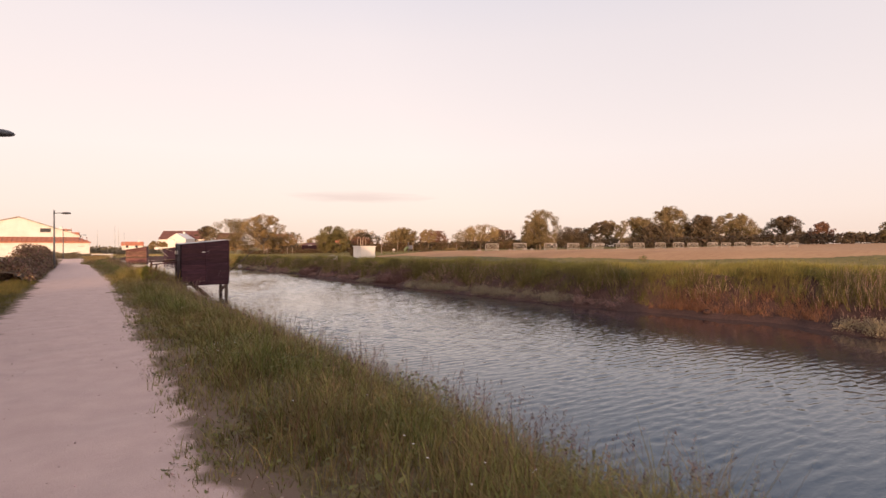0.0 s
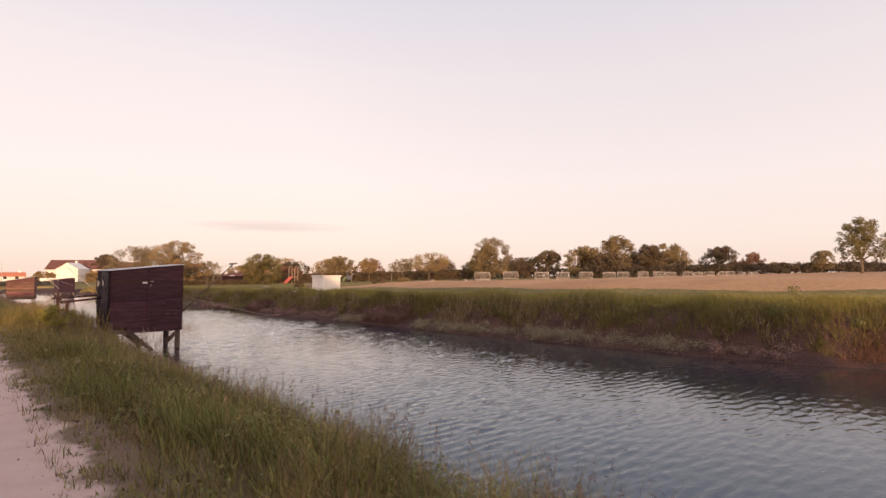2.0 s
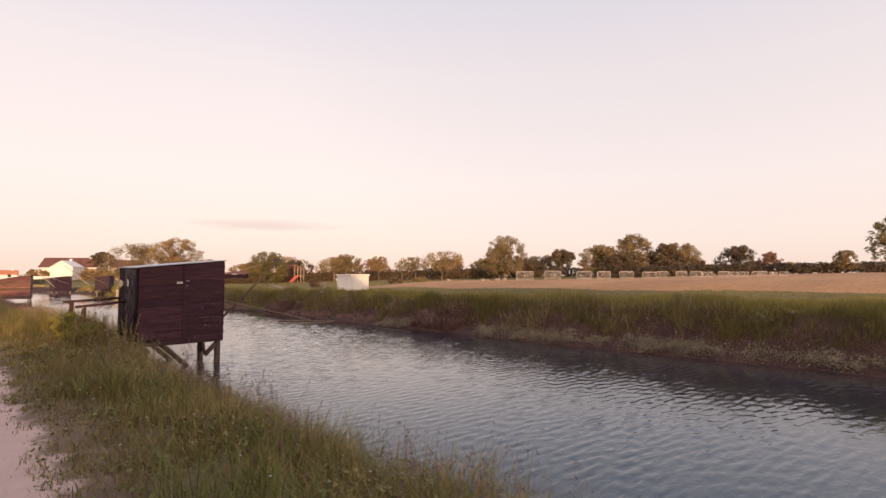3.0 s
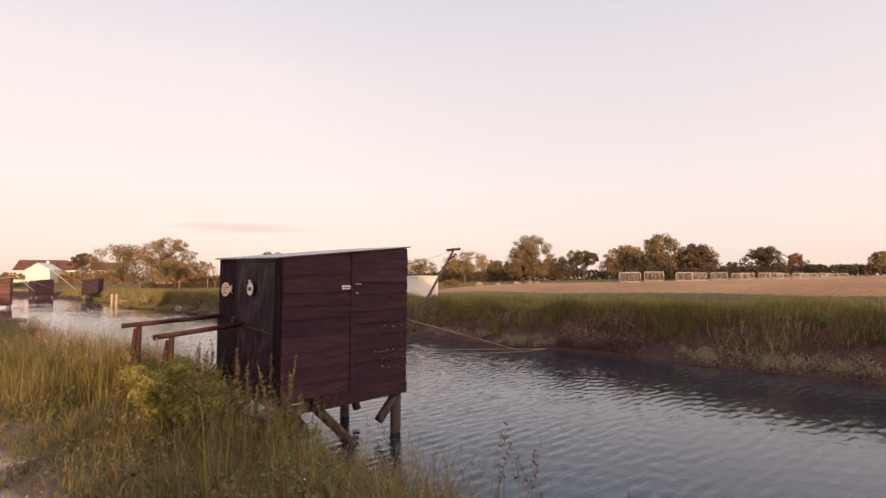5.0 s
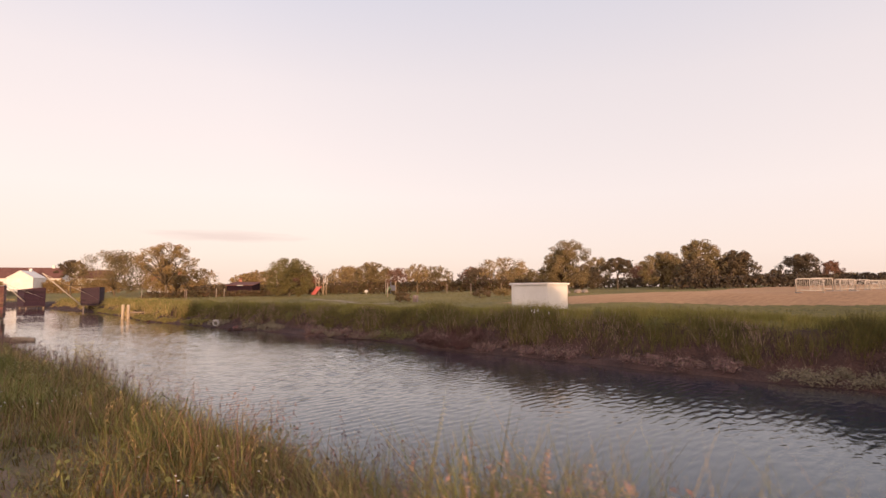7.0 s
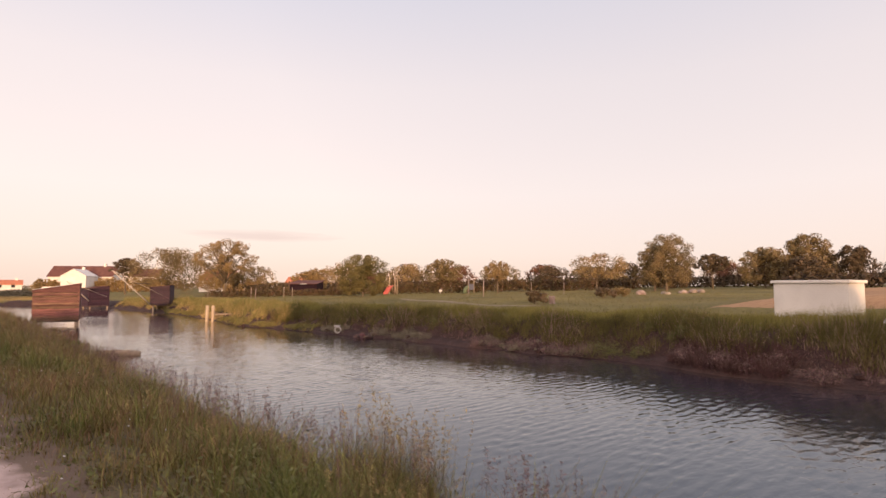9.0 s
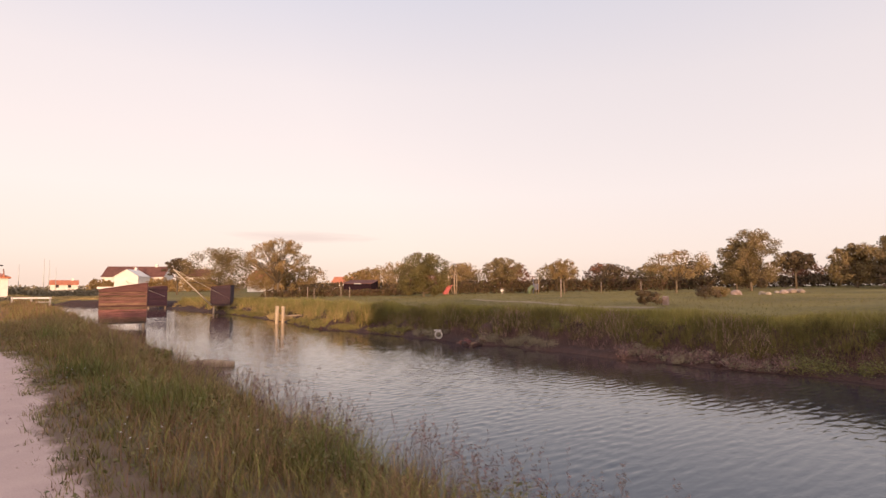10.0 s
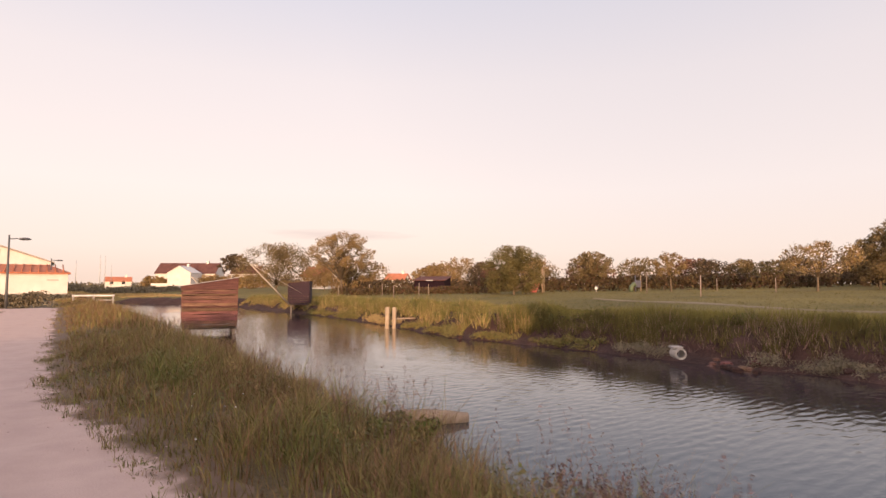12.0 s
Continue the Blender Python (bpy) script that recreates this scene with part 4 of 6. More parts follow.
# ---- trees and shrubs ----
def leaves(centres, radii, count, size, seed, squash=0.75):
    """Small four-cornered leaves gathered round clump centres."""
    g = np.random.default_rng(seed)
    centres, radii = np.asarray(centres, float), np.asarray(radii, float)
    weight = radii ** 2
    pick = g.choice(len(centres), count, p=weight / weight.sum())
    v = g.normal(size=(count, 3))
    v /= np.linalg.norm(v, axis=1)[:, None]
    r = radii[pick] * (0.35 + 0.65 * g.random(count) ** 0.6) * (1 + 0.10 * g.normal(size=count))
    p = centres[pick] + v * r[:, None] * np.array([1, 1, squash])
    # most leaves face out of their clump
    nn = v + 0.42 * g.normal(size=(count, 3))
    d1 = np.cross(nn, g.normal(size=(count, 3)))
    d1 /= np.linalg.norm(d1, axis=1)[:, None]
    d2 = np.cross(nn, d1)
    d2 /= np.linalg.norm(d2, axis=1)[:, None]
    s = size * (0.55 + 0.9 * g.random(count))[:, None]
    quad = np.stack([p - d1 * s, p + d2 * s * 0.55, p + d1 * s, p - d2 * s * 0.55], 1)
    i = np.arange(count)[:, None] * 4
    tris = np.concatenate([i + [0, 1, 2], i + [0, 2, 3]], 1).reshape(-1, 3)
    return quad.reshape(-1, 3), tris


def tree(x, y, top, width, label, mat=None, seed=0, count=2600, leaf=0.20, stem=0.28, form="round", name="tree", category="tree", lean=0.0, group=""):
    """A trunk that forks into limbs and boughs, each carrying clumps of leaves with gaps between. top is the height above the ground's own."""
    rnd = random.Random(seed * 7 + 1)
    z = land_at(x, y)
    H = top - z
    t = thing(name, pose(x, y, z), label, category, group)
    bm = bmesh.new()
    fork = H * stem
    r0 = max(0.06, H * 0.022)
    tube(bm, [(0, 0, -0.3), (lean * 0.2, 0, fork * 0.5), (lean * 0.4, 0.05, fork)], [r0 * 1.35, r0, r0 * 0.85], 8)
    # the crown's envelope: where it begins, how wide at each height, how many clumps of what size
    low = {"umbrella": 0.52, "bush": 0.06, "dome": 0.42, "thin": 0.42}.get(form, max(0.16, stem * 0.9))
    belly = {"umbrella": 0.35, "bush": 0.38, "dome": 0.50, "thin": 0.55}.get(form, 0.42)
    clumps = {"thin": 40, "dome": 78, "umbrella": 30}.get(form, 52)
    size = {"thin": 0.115, "dome": 0.070, "umbrella": 0.12, "bush": 0.115}.get(form, 0.105)
    centres, radii = [], []
    for k in range(clumps):
        f = (k + rnd.random()) / clumps
        wide = math.sqrt(max(0.03, 1 - ((f - belly) / (1.02 - belly if f > belly else belly + 0.12)) ** 2))
        a = k * 2.39996 + rnd.uniform(-0.5, 0.5)
        out = 0.44 * width * wide * (rnd.uniform(0.80, 1.02) if k % 4 else rnd.uniform(0.25, 0.7)) * (1 + 0.10 * math.sin(3 * a + seed) + 0.08 * math.sin(5 * f * 6.28 + seed))
        c = Vector((lean + out * math.cos(a), out * math.sin(a), H * (low + (0.95 - low) * f)))
        centres.append(c)
        radii.append(width * size * rnd.uniform(0.65, 1.35))
    # limbs to the clumps, the outer ones through a shared bough
    step = 3 if form in ("dome", "thin") else 5
    for k in range(0, clumps, step):
        tip = centres[k]
        base = Vector((lean * 0.4, 0.05, min(fork * rnd.uniform(0.8, 1.0), tip.z * 0.85)))
        mid = base.lerp(tip, 0.5) + Vector((rnd.uniform(-1, 1) * 0.04 * width, rnd.uniform(-1, 1) * 0.04 * width, 0.04 * H))
        thick = 0.62 if k % (2 * step) == 0 else 0.42
        tube(bm, [base, mid, tip], [r0 * thick, r0 * thick * 0.6, r0 * 0.10], 6)
        for j in (k + 1, k + 2):
            if form == "dome" and j < clumps:
                tube(bm, [mid, mid.lerp(centres[j], 0.5) + Vector((0, 0, 0.02 * H)), centres[j]], [r0 * 0.24, r0 * 0.15, r0 * 0.06], 5)
    # the heart of the crown
    for k in range({"thin": 1, "dome": 4, "umbrella": 3}.get(form, 8)):
        centres.append(Vector((lean * 0.7 + rnd.uniform(-0.14, 0.14) * width, rnd.uniform(-0.14, 0.14) * width, H * rnd.uniform(low + 0.18 * (1 - low), 0.84))))
        radii.append(width * rnd.uniform(0.12, 0.18) * (0.7 if form == "dome" else 1))
    part("trunk", bm, M_BARK, t)
    radii = [min(r, (H - c.z) / 0.75 + 0.03 * width) for r, c in zip(radii, centres)]
    v, f = leaves([tuple(c) for c in centres], radii, int(count * 2.2), leaf * 0.70, seed, 0.5 if form == "umbrella" else 0.72)
    v[:, 2] = np.maximum(v[:, 2], 0.02)
    fast_mesh("crown", v, f, mat or M_LEAF, t)
    return t


# the trees that stand out, nearest first
tree(42.1, 106.2, 5.8, 6.6, "large dense olive green bush beside the playground", M_LEAF_OLIVE, 2, 8500, 0.12, 0.12, "bush", "bush", "bush")
tree(38.9, 142.9, 9.9, 11.0, "tall spreading tree with an airy golden crown", M_LEAF_GOLD, 3, 5600, 0.15, 0.26, "dome")
tree(60.2, 111.0, 6.0, 6.4, "round dark green park tree", M_LEAF, 4, 2600, 0.18, 0.34)
tree(72.6, 81.0, 8.6, 7.2, "tall full grey green poplar tree", M_LEAF, 5, 7000, 0.125, 0.16)
tree(73.8, 83.2, 7.2, 5.6, "full grey green tree beside the poplar", M_LEAF, 6, 2600, 0.17, 0.16)
tree(61.2, 84.3, 5.8, 6.6, "young open tree with slanting pale limbs", M_LEAF_GOLD, 7, 1500, 0.15, 0.30, "thin", lean=0.5)
tree(59.0, 98.4, 5.3, 3.6, "slender young tree with a pale trunk", M_LEAF_GOLD, 8, 1300, 0.13, 0.45, "thin")
tree(98.2, 71.9, 9.6, 8.5, "tall grey green tree in the hedgerow", M_LEAF, 9, 3800, 0.22, 0.2)
tree(101.0, 66.5, 7.8, 6.6, "broad dark tree in the hedgerow", M_LEAF_DARK, 10, 3000, 0.22, 0.2)
tree(94.0, 76.0, 7.6, 8.0, "rounded grey green tree in the hedgerow", M_LEAF, 12, 3000, 0.22, 0.2)
tree(104.5, 62.0, 4.6, 3.2, "small dark tree at the hedge", M_LEAF_DARK, 13, 1000, 0.2, 0.2)
tree(137.2, 81.1, 10.0, 11.0, "light green tree beyond the barriers", M_LEAF, 14, 3000, 0.28, 0.2)
tree(123.5, 62.5, 8.0, 8.4, "dark spreading pine at the field edge", M_LEAF_DARK, 15, 2600, 0.24, 0.25)
tree(132.8, 59.2, 6.9, 5.0, "small round dark tree at the field edge", M_LEAF_RED, 16, 1500, 0.22, 0.2)
tree(124.0, 44.2, 6.5, 4.4, "small round tree standing in the hedge", M_LEAF, 17, 1500, 0.2, 0.25)
tree(100.5, 33.2, 10.2, 6.9, "tall single tree with a rounded open crown", M_LEAF_OLIVE, 18, 3000, 0.19, 0.26)
tree(40.3, 178.0, 10.2, 16.5, "broad golden tree before the far houses", M_LEAF, 19, 6000, 0.22, 0.15)
tree(48.5, 172.0, 6.2, 10.0, "broad golden tree behind the gardens", M_LEAF_GOLD, 20, 4000, 0.18, 0.15)
tree(34.5, 190.0, 8.6, 6.0, "dark pine beside the far house", M_LEAF_DARK, 23, 1200, 0.28, 0.3, "umbrella")
tree(90.6, 82.4, 6.9, 5.2, "dark umbrella pine above the hedges", M_LEAF_DARK, 21, 1500, 0.22, 0.45, "umbrella")

# unseen trees added so that their high crowns keep sun off the far bank
for y_, s_ in ((19.5, 201), (24.3, 202), (29.0, 203)):
    tree(-6.6, y_, 6.9, 5.4, "unseen high crowned tree added to shade the far bank", M_LEAF_DARK, s_, 1500, 0.34, 0.46)

# the mixed belt of trees behind the meadow: bearing place, height, width, kind
BELT = [
    (56, 141, 5.2, 8, "g"), (63, 136, 5.6, 8, "d"), (48.5, 152, 5.8, 8, "g"), (70, 131, 6.2, 9, "g"), (78, 126, 5.9, 8, "r"),
    (86, 122, 6.4, 9, "l"), (92, 116, 6.2, 8, "r"), (98, 110, 6.0, 8, "l"), (104, 104, 6.6, 9, "d"), (84, 108, 5.6, 7, "d"),
    (90, 101, 5.4, 7, "l"), (110, 97, 8.3, 6, "l"), (116, 90, 6.4, 8, "r"), (96, 92, 6.0, 8, "d"), (88, 88, 4.8, 7, "d"),
    (122, 84, 6.6, 9, "d"), (108, 80, 6.4, 8, "l"), (112, 73, 6.6, 8, "l"), (92, 70, 6.0, 7, "d"),
    (76, 140, 6.6, 9, "d"), (66, 148, 6.9, 10, "g"), (58, 128, 4.2, 6, "r"), (50, 134, 4.4, 6, "g"), (44, 152, 4.6, 8, "g"),
    (142, 66, 5.2, 7, "d"), (150, 60, 5.0, 7, "l"), (146, 52, 4.6, 7, "d"), (150, 44, 4.8, 8, "d"), (140, 100, 8.4, 10, "l"), (150, 84, 7.6, 10, "l"),
]
KINDS = {"g": (M_LEAF_GOLD, "golden green tree in the mixed belt"), "d": (M_LEAF_DARK, "dark green tree in the mixed belt"), "l": (M_LEAF, "grey green tree in the mixed belt"), "r": (M_LEAF_RED, "rust tinted tree in the mixed belt")}
for i, (x, y, top, w, k) in enumerate(BELT):
    mat_, label_ = KINDS[k]
    tree(x, y, top, w, label_, mat_, 40 + i, 1500, 0.24, 0.15, "bush" if i % 3 == 0 else "round", group="belt of trees")


def hedge(name, points, width, height, mat, count, leaf, seed, label, heart=0.0):
    """A mass of small leaves along a line of plan points, uneven on top."""
    g = np.random.default_rng(seed)
    pts = np.array(points, float)
    seg = np.hypot(*np.diff(pts, axis=0).T)
    s = g.random(count) * seg.sum()
    cum = np.r_[0, np.cumsum(seg)]
    cx, cy = np.interp(s, cum, pts[:, 0]), np.interp(s, cum, pts[:, 1])
    hh = height * (0.86 + 0.16 * wobble(s, s * 0, 0.9, seed) + 0.10 * wobble(s, s * 0, 3.1, seed + 1))
    u, w = g.random(count), g.normal(size=count) * 0.36
    w = np.clip(w, -0.62, 0.62)
    round_ = np.sqrt(np.clip(1 - (w / 0.66) ** 2, 0.05, 1))
    px, py = cx + w * width * 0.9 + 0.1 * g.normal(size=count), cy + g.normal(size=count) * 0.2 * width
    pz = land(px, py) + hh * round_ * u ** 0.55
    p = np.stack([px, py, pz], 1)
    d1 = g.normal(size=(count, 3))
    d1 /= np.linalg.norm(d1, axis=1)[:, None]
    d2 = np.cross(d1, g.normal(size=(count, 3)))
    d2 /= np.linalg.norm(d2, axis=1)[:, None]
    q = leaf * (0.5 + g.random(count))[:, None]
    quad = np.stack([p - d1 * q, p + d2 * q * 0.6, p + d1 * q, p - d2 * q * 0.6], 1).reshape(-1, 3)
    i = np.arange(count)[:, None] * 4
    ob = fast_mesh(name, quad, np.concatenate([i + [0, 1, 2], i + [0, 2, 3]], 1).reshape(-1, 3), mat)
    if heart:
        # a lumpy solid core added within the leaves to stop sun leaking through
        k = max(8, int(seg.sum() / 0.7))
        s = np.linspace(0.02, 0.98, k) * seg.sum()
        cx, cy = np.interp(s, cum, pts[:, 0]), np.interp(s, cum, pts[:, 1])
        hh = heart * height * (0.86 + 0.16 * wobble(s, s * 0, 0.9, seed) + 0.10 * wobble(s, s * 0, 3.1, seed + 1)) * np.sin(np.linspace(0.25, np.pi - 0.25, k)) ** 0.3
        a = np.linspace(0, np.pi, 7)
        px = cx[:, None] + 0.42 * width * np.cos(a)[None]
        py = cy[:, None] + 0.25 * wobble(px, s[:, None] + 0 * px, 1.7, seed)
        pz = land(px, py) - 0.05 + hh[:, None] * np.sin(a)[None]
        i = (np.arange(k - 1)[:, None] * 7 + np.arange(6)).ravel()
        core = fast_mesh("thicket", np.stack([px, py, pz], -1).reshape(-1, 3), np.concatenate([np.stack([i, i + 1, i + 8], -1), np.stack([i, i + 8, i + 7], -1)]), M_BARK, ob)
        core["label"] = "solid core added within the leaves to stop the sun"
    return tagged(ob, label, "hedge", kind="stuff")


hedge("bramble_hedge", [(-2.6, 35.2), (-2.5, 47.5)], 1.9, 1.15, M_BRAMBLE, 14000, 0.052, 6, "low tangled bramble hedge along the footpath", heart=0.78)
hedge("bramble_hedge", [(-2.5, 47.5), (-2.3, 60), (-2.6, 74)], 1.9, 1.9, M_BRAMBLE, 22000, 0.060, 1, "dense brownish bramble hedge along the footpath", heart=0.78)
# unseen hedge runs added to shade the near side, gaps left for sun patches
for k, run in enumerate((((-6.5, -90), (-6.3, -33)), ((-6.3, -19), (-6.2, 0), (-6.0, 17.5)), ((-6.1, 33.5), (-6.3, 40.0)))):
    hedge("tall_hedge", run, 2.2, (5.6, 6.5, 5.6)[k], M_BRAMBLE, 8000, 0.58, 2 + 90 * k, "unseen tall hedgerow added to shade the path and banks", heart=0.8)
hedge("understorey", [(44, 150), (62, 133), (84, 112), (100, 96), (118, 80), (136, 64)], 5.0, 2.3, M_LEAF_DARK, 13000, 0.26, 12, "dark shrubs filling the gaps between the belt trees")
hedge("garden_hedge", [(49, 121), (62, 107), (72, 98), (84, 91)], 1.4, 2.2, M_HEDGE, 9000, 0.16, 3, "clipped brown and green hedge behind the playground")
hedge("field_hedge", [(84, 70), (104, 58), (120, 47), (150, 36)], 2.2, 2.2, M_HEDGE_DARK, 9000, 0.22, 4, "dark low hedge along the stubble field")
hedge("field_hedge", [(150, 36), (150, 20), (120, 18), (112, 30)], 2.6, 2.2, M_HEDGE_DARK, 6000, 0.25, 5, "dark clipped hedge at the end of the field")
hedge("waterside_scrub", [(30, 126), (38, 121), (46, 114)], 1.6, 1.1, M_HEDGE, 5000, 0.12, 6, "brown green scrub at the edge of the meadow")
hedge("house_shrubs", [(27, 269), (34.5, 264)], 2.5, 4.6, M_LEAF_GOLD, 2600, 0.3, 7, "golden garden shrubs before the far houses")
hedge("house_shrubs", [(41.5, 259), (47, 253), (58, 240)], 3.0, 4.8, M_LEAF_GOLD, 5200, 0.3, 17, "golden garden shrubs before the far houses")
hedge("dry_scrub", [(-4, 178), (6, 182), (14, 190), (26, 205)], 4.0, 1.5, M_REEDY, 5000, 0.2, 18, "pale dry scrub beyond the end of the canal")
hedge("far_hedge", [(-60, 330), (-10, 345), (30, 350), (80, 330), (140, 290)], 8.0, 3.0, M_REEDY, 7000, 0.5, 19, "distant low hedges and scrub on the skyline")
hedge("white_shrub", [(-2.8, 104.6), (-1.4, 104.9), (0.7, 105.0)], 1.0, 1.15, M_REEDY, 2600, 0.08, 8, "pale flowering shrub at the foot of a lamp")
hedge("verge_scrub", [(-6, 119), (0, 124), (8, 134)], 1.4, 0.7, M_REEDY, 4000, 0.1, 9, "low dry scrub at the end of the path")


# ---- grass ----
def blades(x, y, z, height, width, bend, seed, turn=None):
    """A curved two-piece blade at each place; turn is the way it leans."""
    g = np.random.default_rng(seed)
    n = len(x)
    a = g.random(n) * 2 * np.pi if turn is None else turn
    ca, sa = np.cos(a), np.sin(a)
    b = bend * height * (0.3 + g.random(n))
    base = np.stack([x, y, z], 1)
    side = np.stack([-sa, ca, 0 * a], 1) * (width / 2)[:, None]
    fwd = np.stack([ca, sa, 0 * a], 1)
    up = np.array([0, 0, 1.0])
    mid = base + fwd * (0.35 * b)[:, None] + up * (height * 0.6)[:, None]
    tip = base + fwd * b[:, None] + up * height[:, None]
    v = np.stack([base - side, base + side, mid - side * 0.7, mid + side * 0.7, tip], 1).reshape(-1, 3)
    i = np.arange(n)[:, None] * 5
    t = np.concatenate([i + [0, 1, 3], i + [0, 3, 2], i + [2, 3, 4]], 1).reshape(-1, 3)
    return v, t


def spikes(x, y, z, height, width, bend, seed, turn=None):
    """Single tapering blades for grass that is always far off."""
    g = np.random.default_rng(seed)
    a = g.random(len(x)) * 2 * np.pi if turn is None else turn
    b = g.random(len(x)) * np.pi
    base = np.stack([x, y, z], 1)
    side = np.stack([-np.sin(b), np.cos(b), 0 * b], 1) * (width / 2)[:, None]
    lean = np.stack([np.cos(a), np.sin(a), 0 * a], 1) * (0.5 * bend * height * g.random(len(x)))[:, None]
    v = np.stack([base - side, base + side, base + lean + np.array([0, 0, 1.0]) * height[:, None]], 1).reshape(-1, 3)
    return v, np.arange(len(v)).reshape(-1, 3)


def grass_patch(name, xs, ys, height, width, bend, seed, mat, label, sink=0.02, simple=False, turn=None):
    z = land(xs, ys) - sink
    if simple:
        v, t = spikes(xs, ys, z, height, width, bend, seed, turn)
    else:
        v, t = blades(xs, ys, z, height, width, bend, seed, turn)
    return tagged(fast_mesh(name, v, t, mat), label, "grass", kind="stuff")


G = np.random.default_rng(11)


def near_bank(n, y0, y1, seed):
    g = np.random.default_rng(seed)
    y = y0 + (y1 - y0) * g.random(n)
    left = right_edge(y) + 0.12 * wobble(0 * y, y, 2.3, 1) + 0.10 * wobble(0 * y, y, 0.7, 6) + path_centre(y) - 0.28
    right = near_edge(y) + 0.12
    u = g.random(n)
    x = left + (right - left) * u
    # thin and short by the path, long and dense on the slope
    keep = g.random(n) < np.clip(0.55 + 3.0 * u, 0, 1) * np.clip(0.75 + 0.5 * wobble(x, y, 1.6, 8), 0.15, 1)
    return x[keep], y[keep], u[keep], g


def tufts(x, y, u, g, per, spread):
    """Blades gathered into tufts round each place."""
    k = np.repeat(np.arange(len(x)), per)
    a, r = g.random(len(k)) * 2 * np.pi, spread * np.sqrt(g.random(len(k)))
    size = np.repeat(0.55 + 0.9 * g.random(len(x)), per)
    return x[k] + r * np.cos(a), y[k] + r * np.sin(a), u[k], size, a + 0.5 * g.normal(size=len(k))


for n, y0, y1, seed, wide, per in ((25000, 4.0, 40.0, 21, 0.0078, 7), (22000, 40.0, 78.0, 22, 0.0082, 6), (5000, 78.0, 122.0, 23, 0.018, 6)):
    x, y, u, g = near_bank(n, y0, y1, seed)
    x, y, u, size, turn = tufts(x, y, u, g, per, 0.07)
    h = (0.05 + 0.34 * np.clip(u * 1.5, 0, 1)) * size * (1.0 + 0.25 * np.clip((y - 56) / 12, 0, 1)) * (0.45 + 0.8 * g.random(len(x))) * (1 + 0.42 * wobble(x, y, 1.1, 5))
    # the extra dry blades round y 40 put sunlit warmth into the colour
    dry = g.random(len(x)) < 0.20 + 0.14 * wobble(x, y, 0.8, 2) + 0.25 * np.clip((y - 48) / 10, 0, 1) + 0.05 * np.clip((y - 72) / 12, 0, 1) + 0.10 * np.exp(-((y - 40) / 4.5) ** 2)
    grass_patch("bank_grass", x[~dry], y[~dry], h[~dry], wide * (0.6 + 1.0 * g.random((~dry).sum())), 0.95, seed, M_GRASS, "long green grass on the sloping canal bank", turn=turn[~dry])
    grass_patch("dry_grass", x[dry], y[dry], h[dry] * 1.1, wide * 0.8 * (0.7 + 0.6 * g.random(dry.sum())), 0.8, seed + 50, M_DRY, "dry straw coloured grass among the green", turn=turn[dry])

# the grassy strip between the gravel and the brambles
g = np.random.default_rng(63)
n = 5200
y = 9 + 66 * g.random(n) ** 1.3
x = -1.28 - 1.15 * g.random(n)
x, y, u, size, turn = tufts(x, y, x * 0, g, 9, 0.07)
grass_patch("verge_grass", x, y, (0.08 + 0.17 * g.random(len(x))) * size * np.clip((-1.1 - x) * 1.6, 0.25, 1), 0.008 + 0.006 * g.random(len(x)), 1.0, 67, M_GRASS_SHADE, "dark rough grass at the foot of the brambles", turn=turn, simple=True)

# small tufts that creep out over the edge of the gravel
g = np.random.default_rng(64)
n = 1500
y = 4 + 70 * g.random(n)
x = right_edge(y) + path_centre(y) + 0.12 - 0.42 * g.random(n) ** 1.6
keep = wobble(x, y, 1.3, 4) + 0.5 * g.random(n) > 0.15
x, y, u, size, turn = tufts(x[keep], y[keep], x[keep] * 0, g, 8, 0.05)
grass_patch("edge_tufts", x, y, (0.03 + 0.09 * g.random(len(x))) * size, np.full(len(x), 0.007), 1.0, 65, M_GRASS, "small grass tufts at the edge of the gravel", sink=-0.01)


def pebbles():
    """Loose stones of the gravel, most of them along its edges."""
    g = np.random.default_rng(66)
    n = 3600
    y = 3.5 + 68 * g.random(n) ** 1.15
    x = path_centre(y) + np.where(g.random(n) < 0.6, right_edge(y) + 0.15 - 0.6 * g.random(n) ** 1.5, -1.2 + 2.4 * g.random(n))
    r = 0.004 + 0.011 * g.random(n) ** 2.5
    unit = np.array([(1, 0, 0), (-1, 0, 0), (0, 1, 0), (0, -1, 0), (0, 0, 1), (0, 0, -1)], float)
    v = unit[None] * r[:, None, None] * (0.7 + 0.6 * g.random((n, 6, 1))) * np.array([1, 1, 0.7])
    a = g.random(n) * 6.28
    c, s = np.cos(a)[:, None], np.sin(a)[:, None]
    v = np.stack([v[..., 0] * c - v[..., 1] * s, v[..., 0] * s + v[..., 1] * c, v[..., 2]], -1)
    v = v + np.stack([x, y, land(x, y) + 0.024], 1)[:, None]
    f = np.array([(0, 2, 4), (2, 1, 4), (1, 3, 4), (3, 0, 4), (2, 0, 5), (1, 2, 5), (3, 1, 5), (0, 3, 5)])
    t = (np.arange(n)[:, None, None] * 6 + f[None]).reshape(-1, 3)
    tagged(fast_mesh("pebbles", v.reshape(-1, 3), t, M_PEBBLE), "loose pale stones scattered on the gravel path", "gravel", kind="stuff")


pebbles()

# far bank: tussocks of arching grass above, bare mud and hanging dry tufts below, sunlight at the far end put into
# paler grass
def far_tufts(n, y0, y1, d0, d1, power, seed):
    g = np.random.default_rng(seed)
    y = y0 + (y1 - y0) * g.random(n)
    d = d0 + (d1 - d0) * g.random(n) ** power
    return far_edge(y) + d, y, d, g


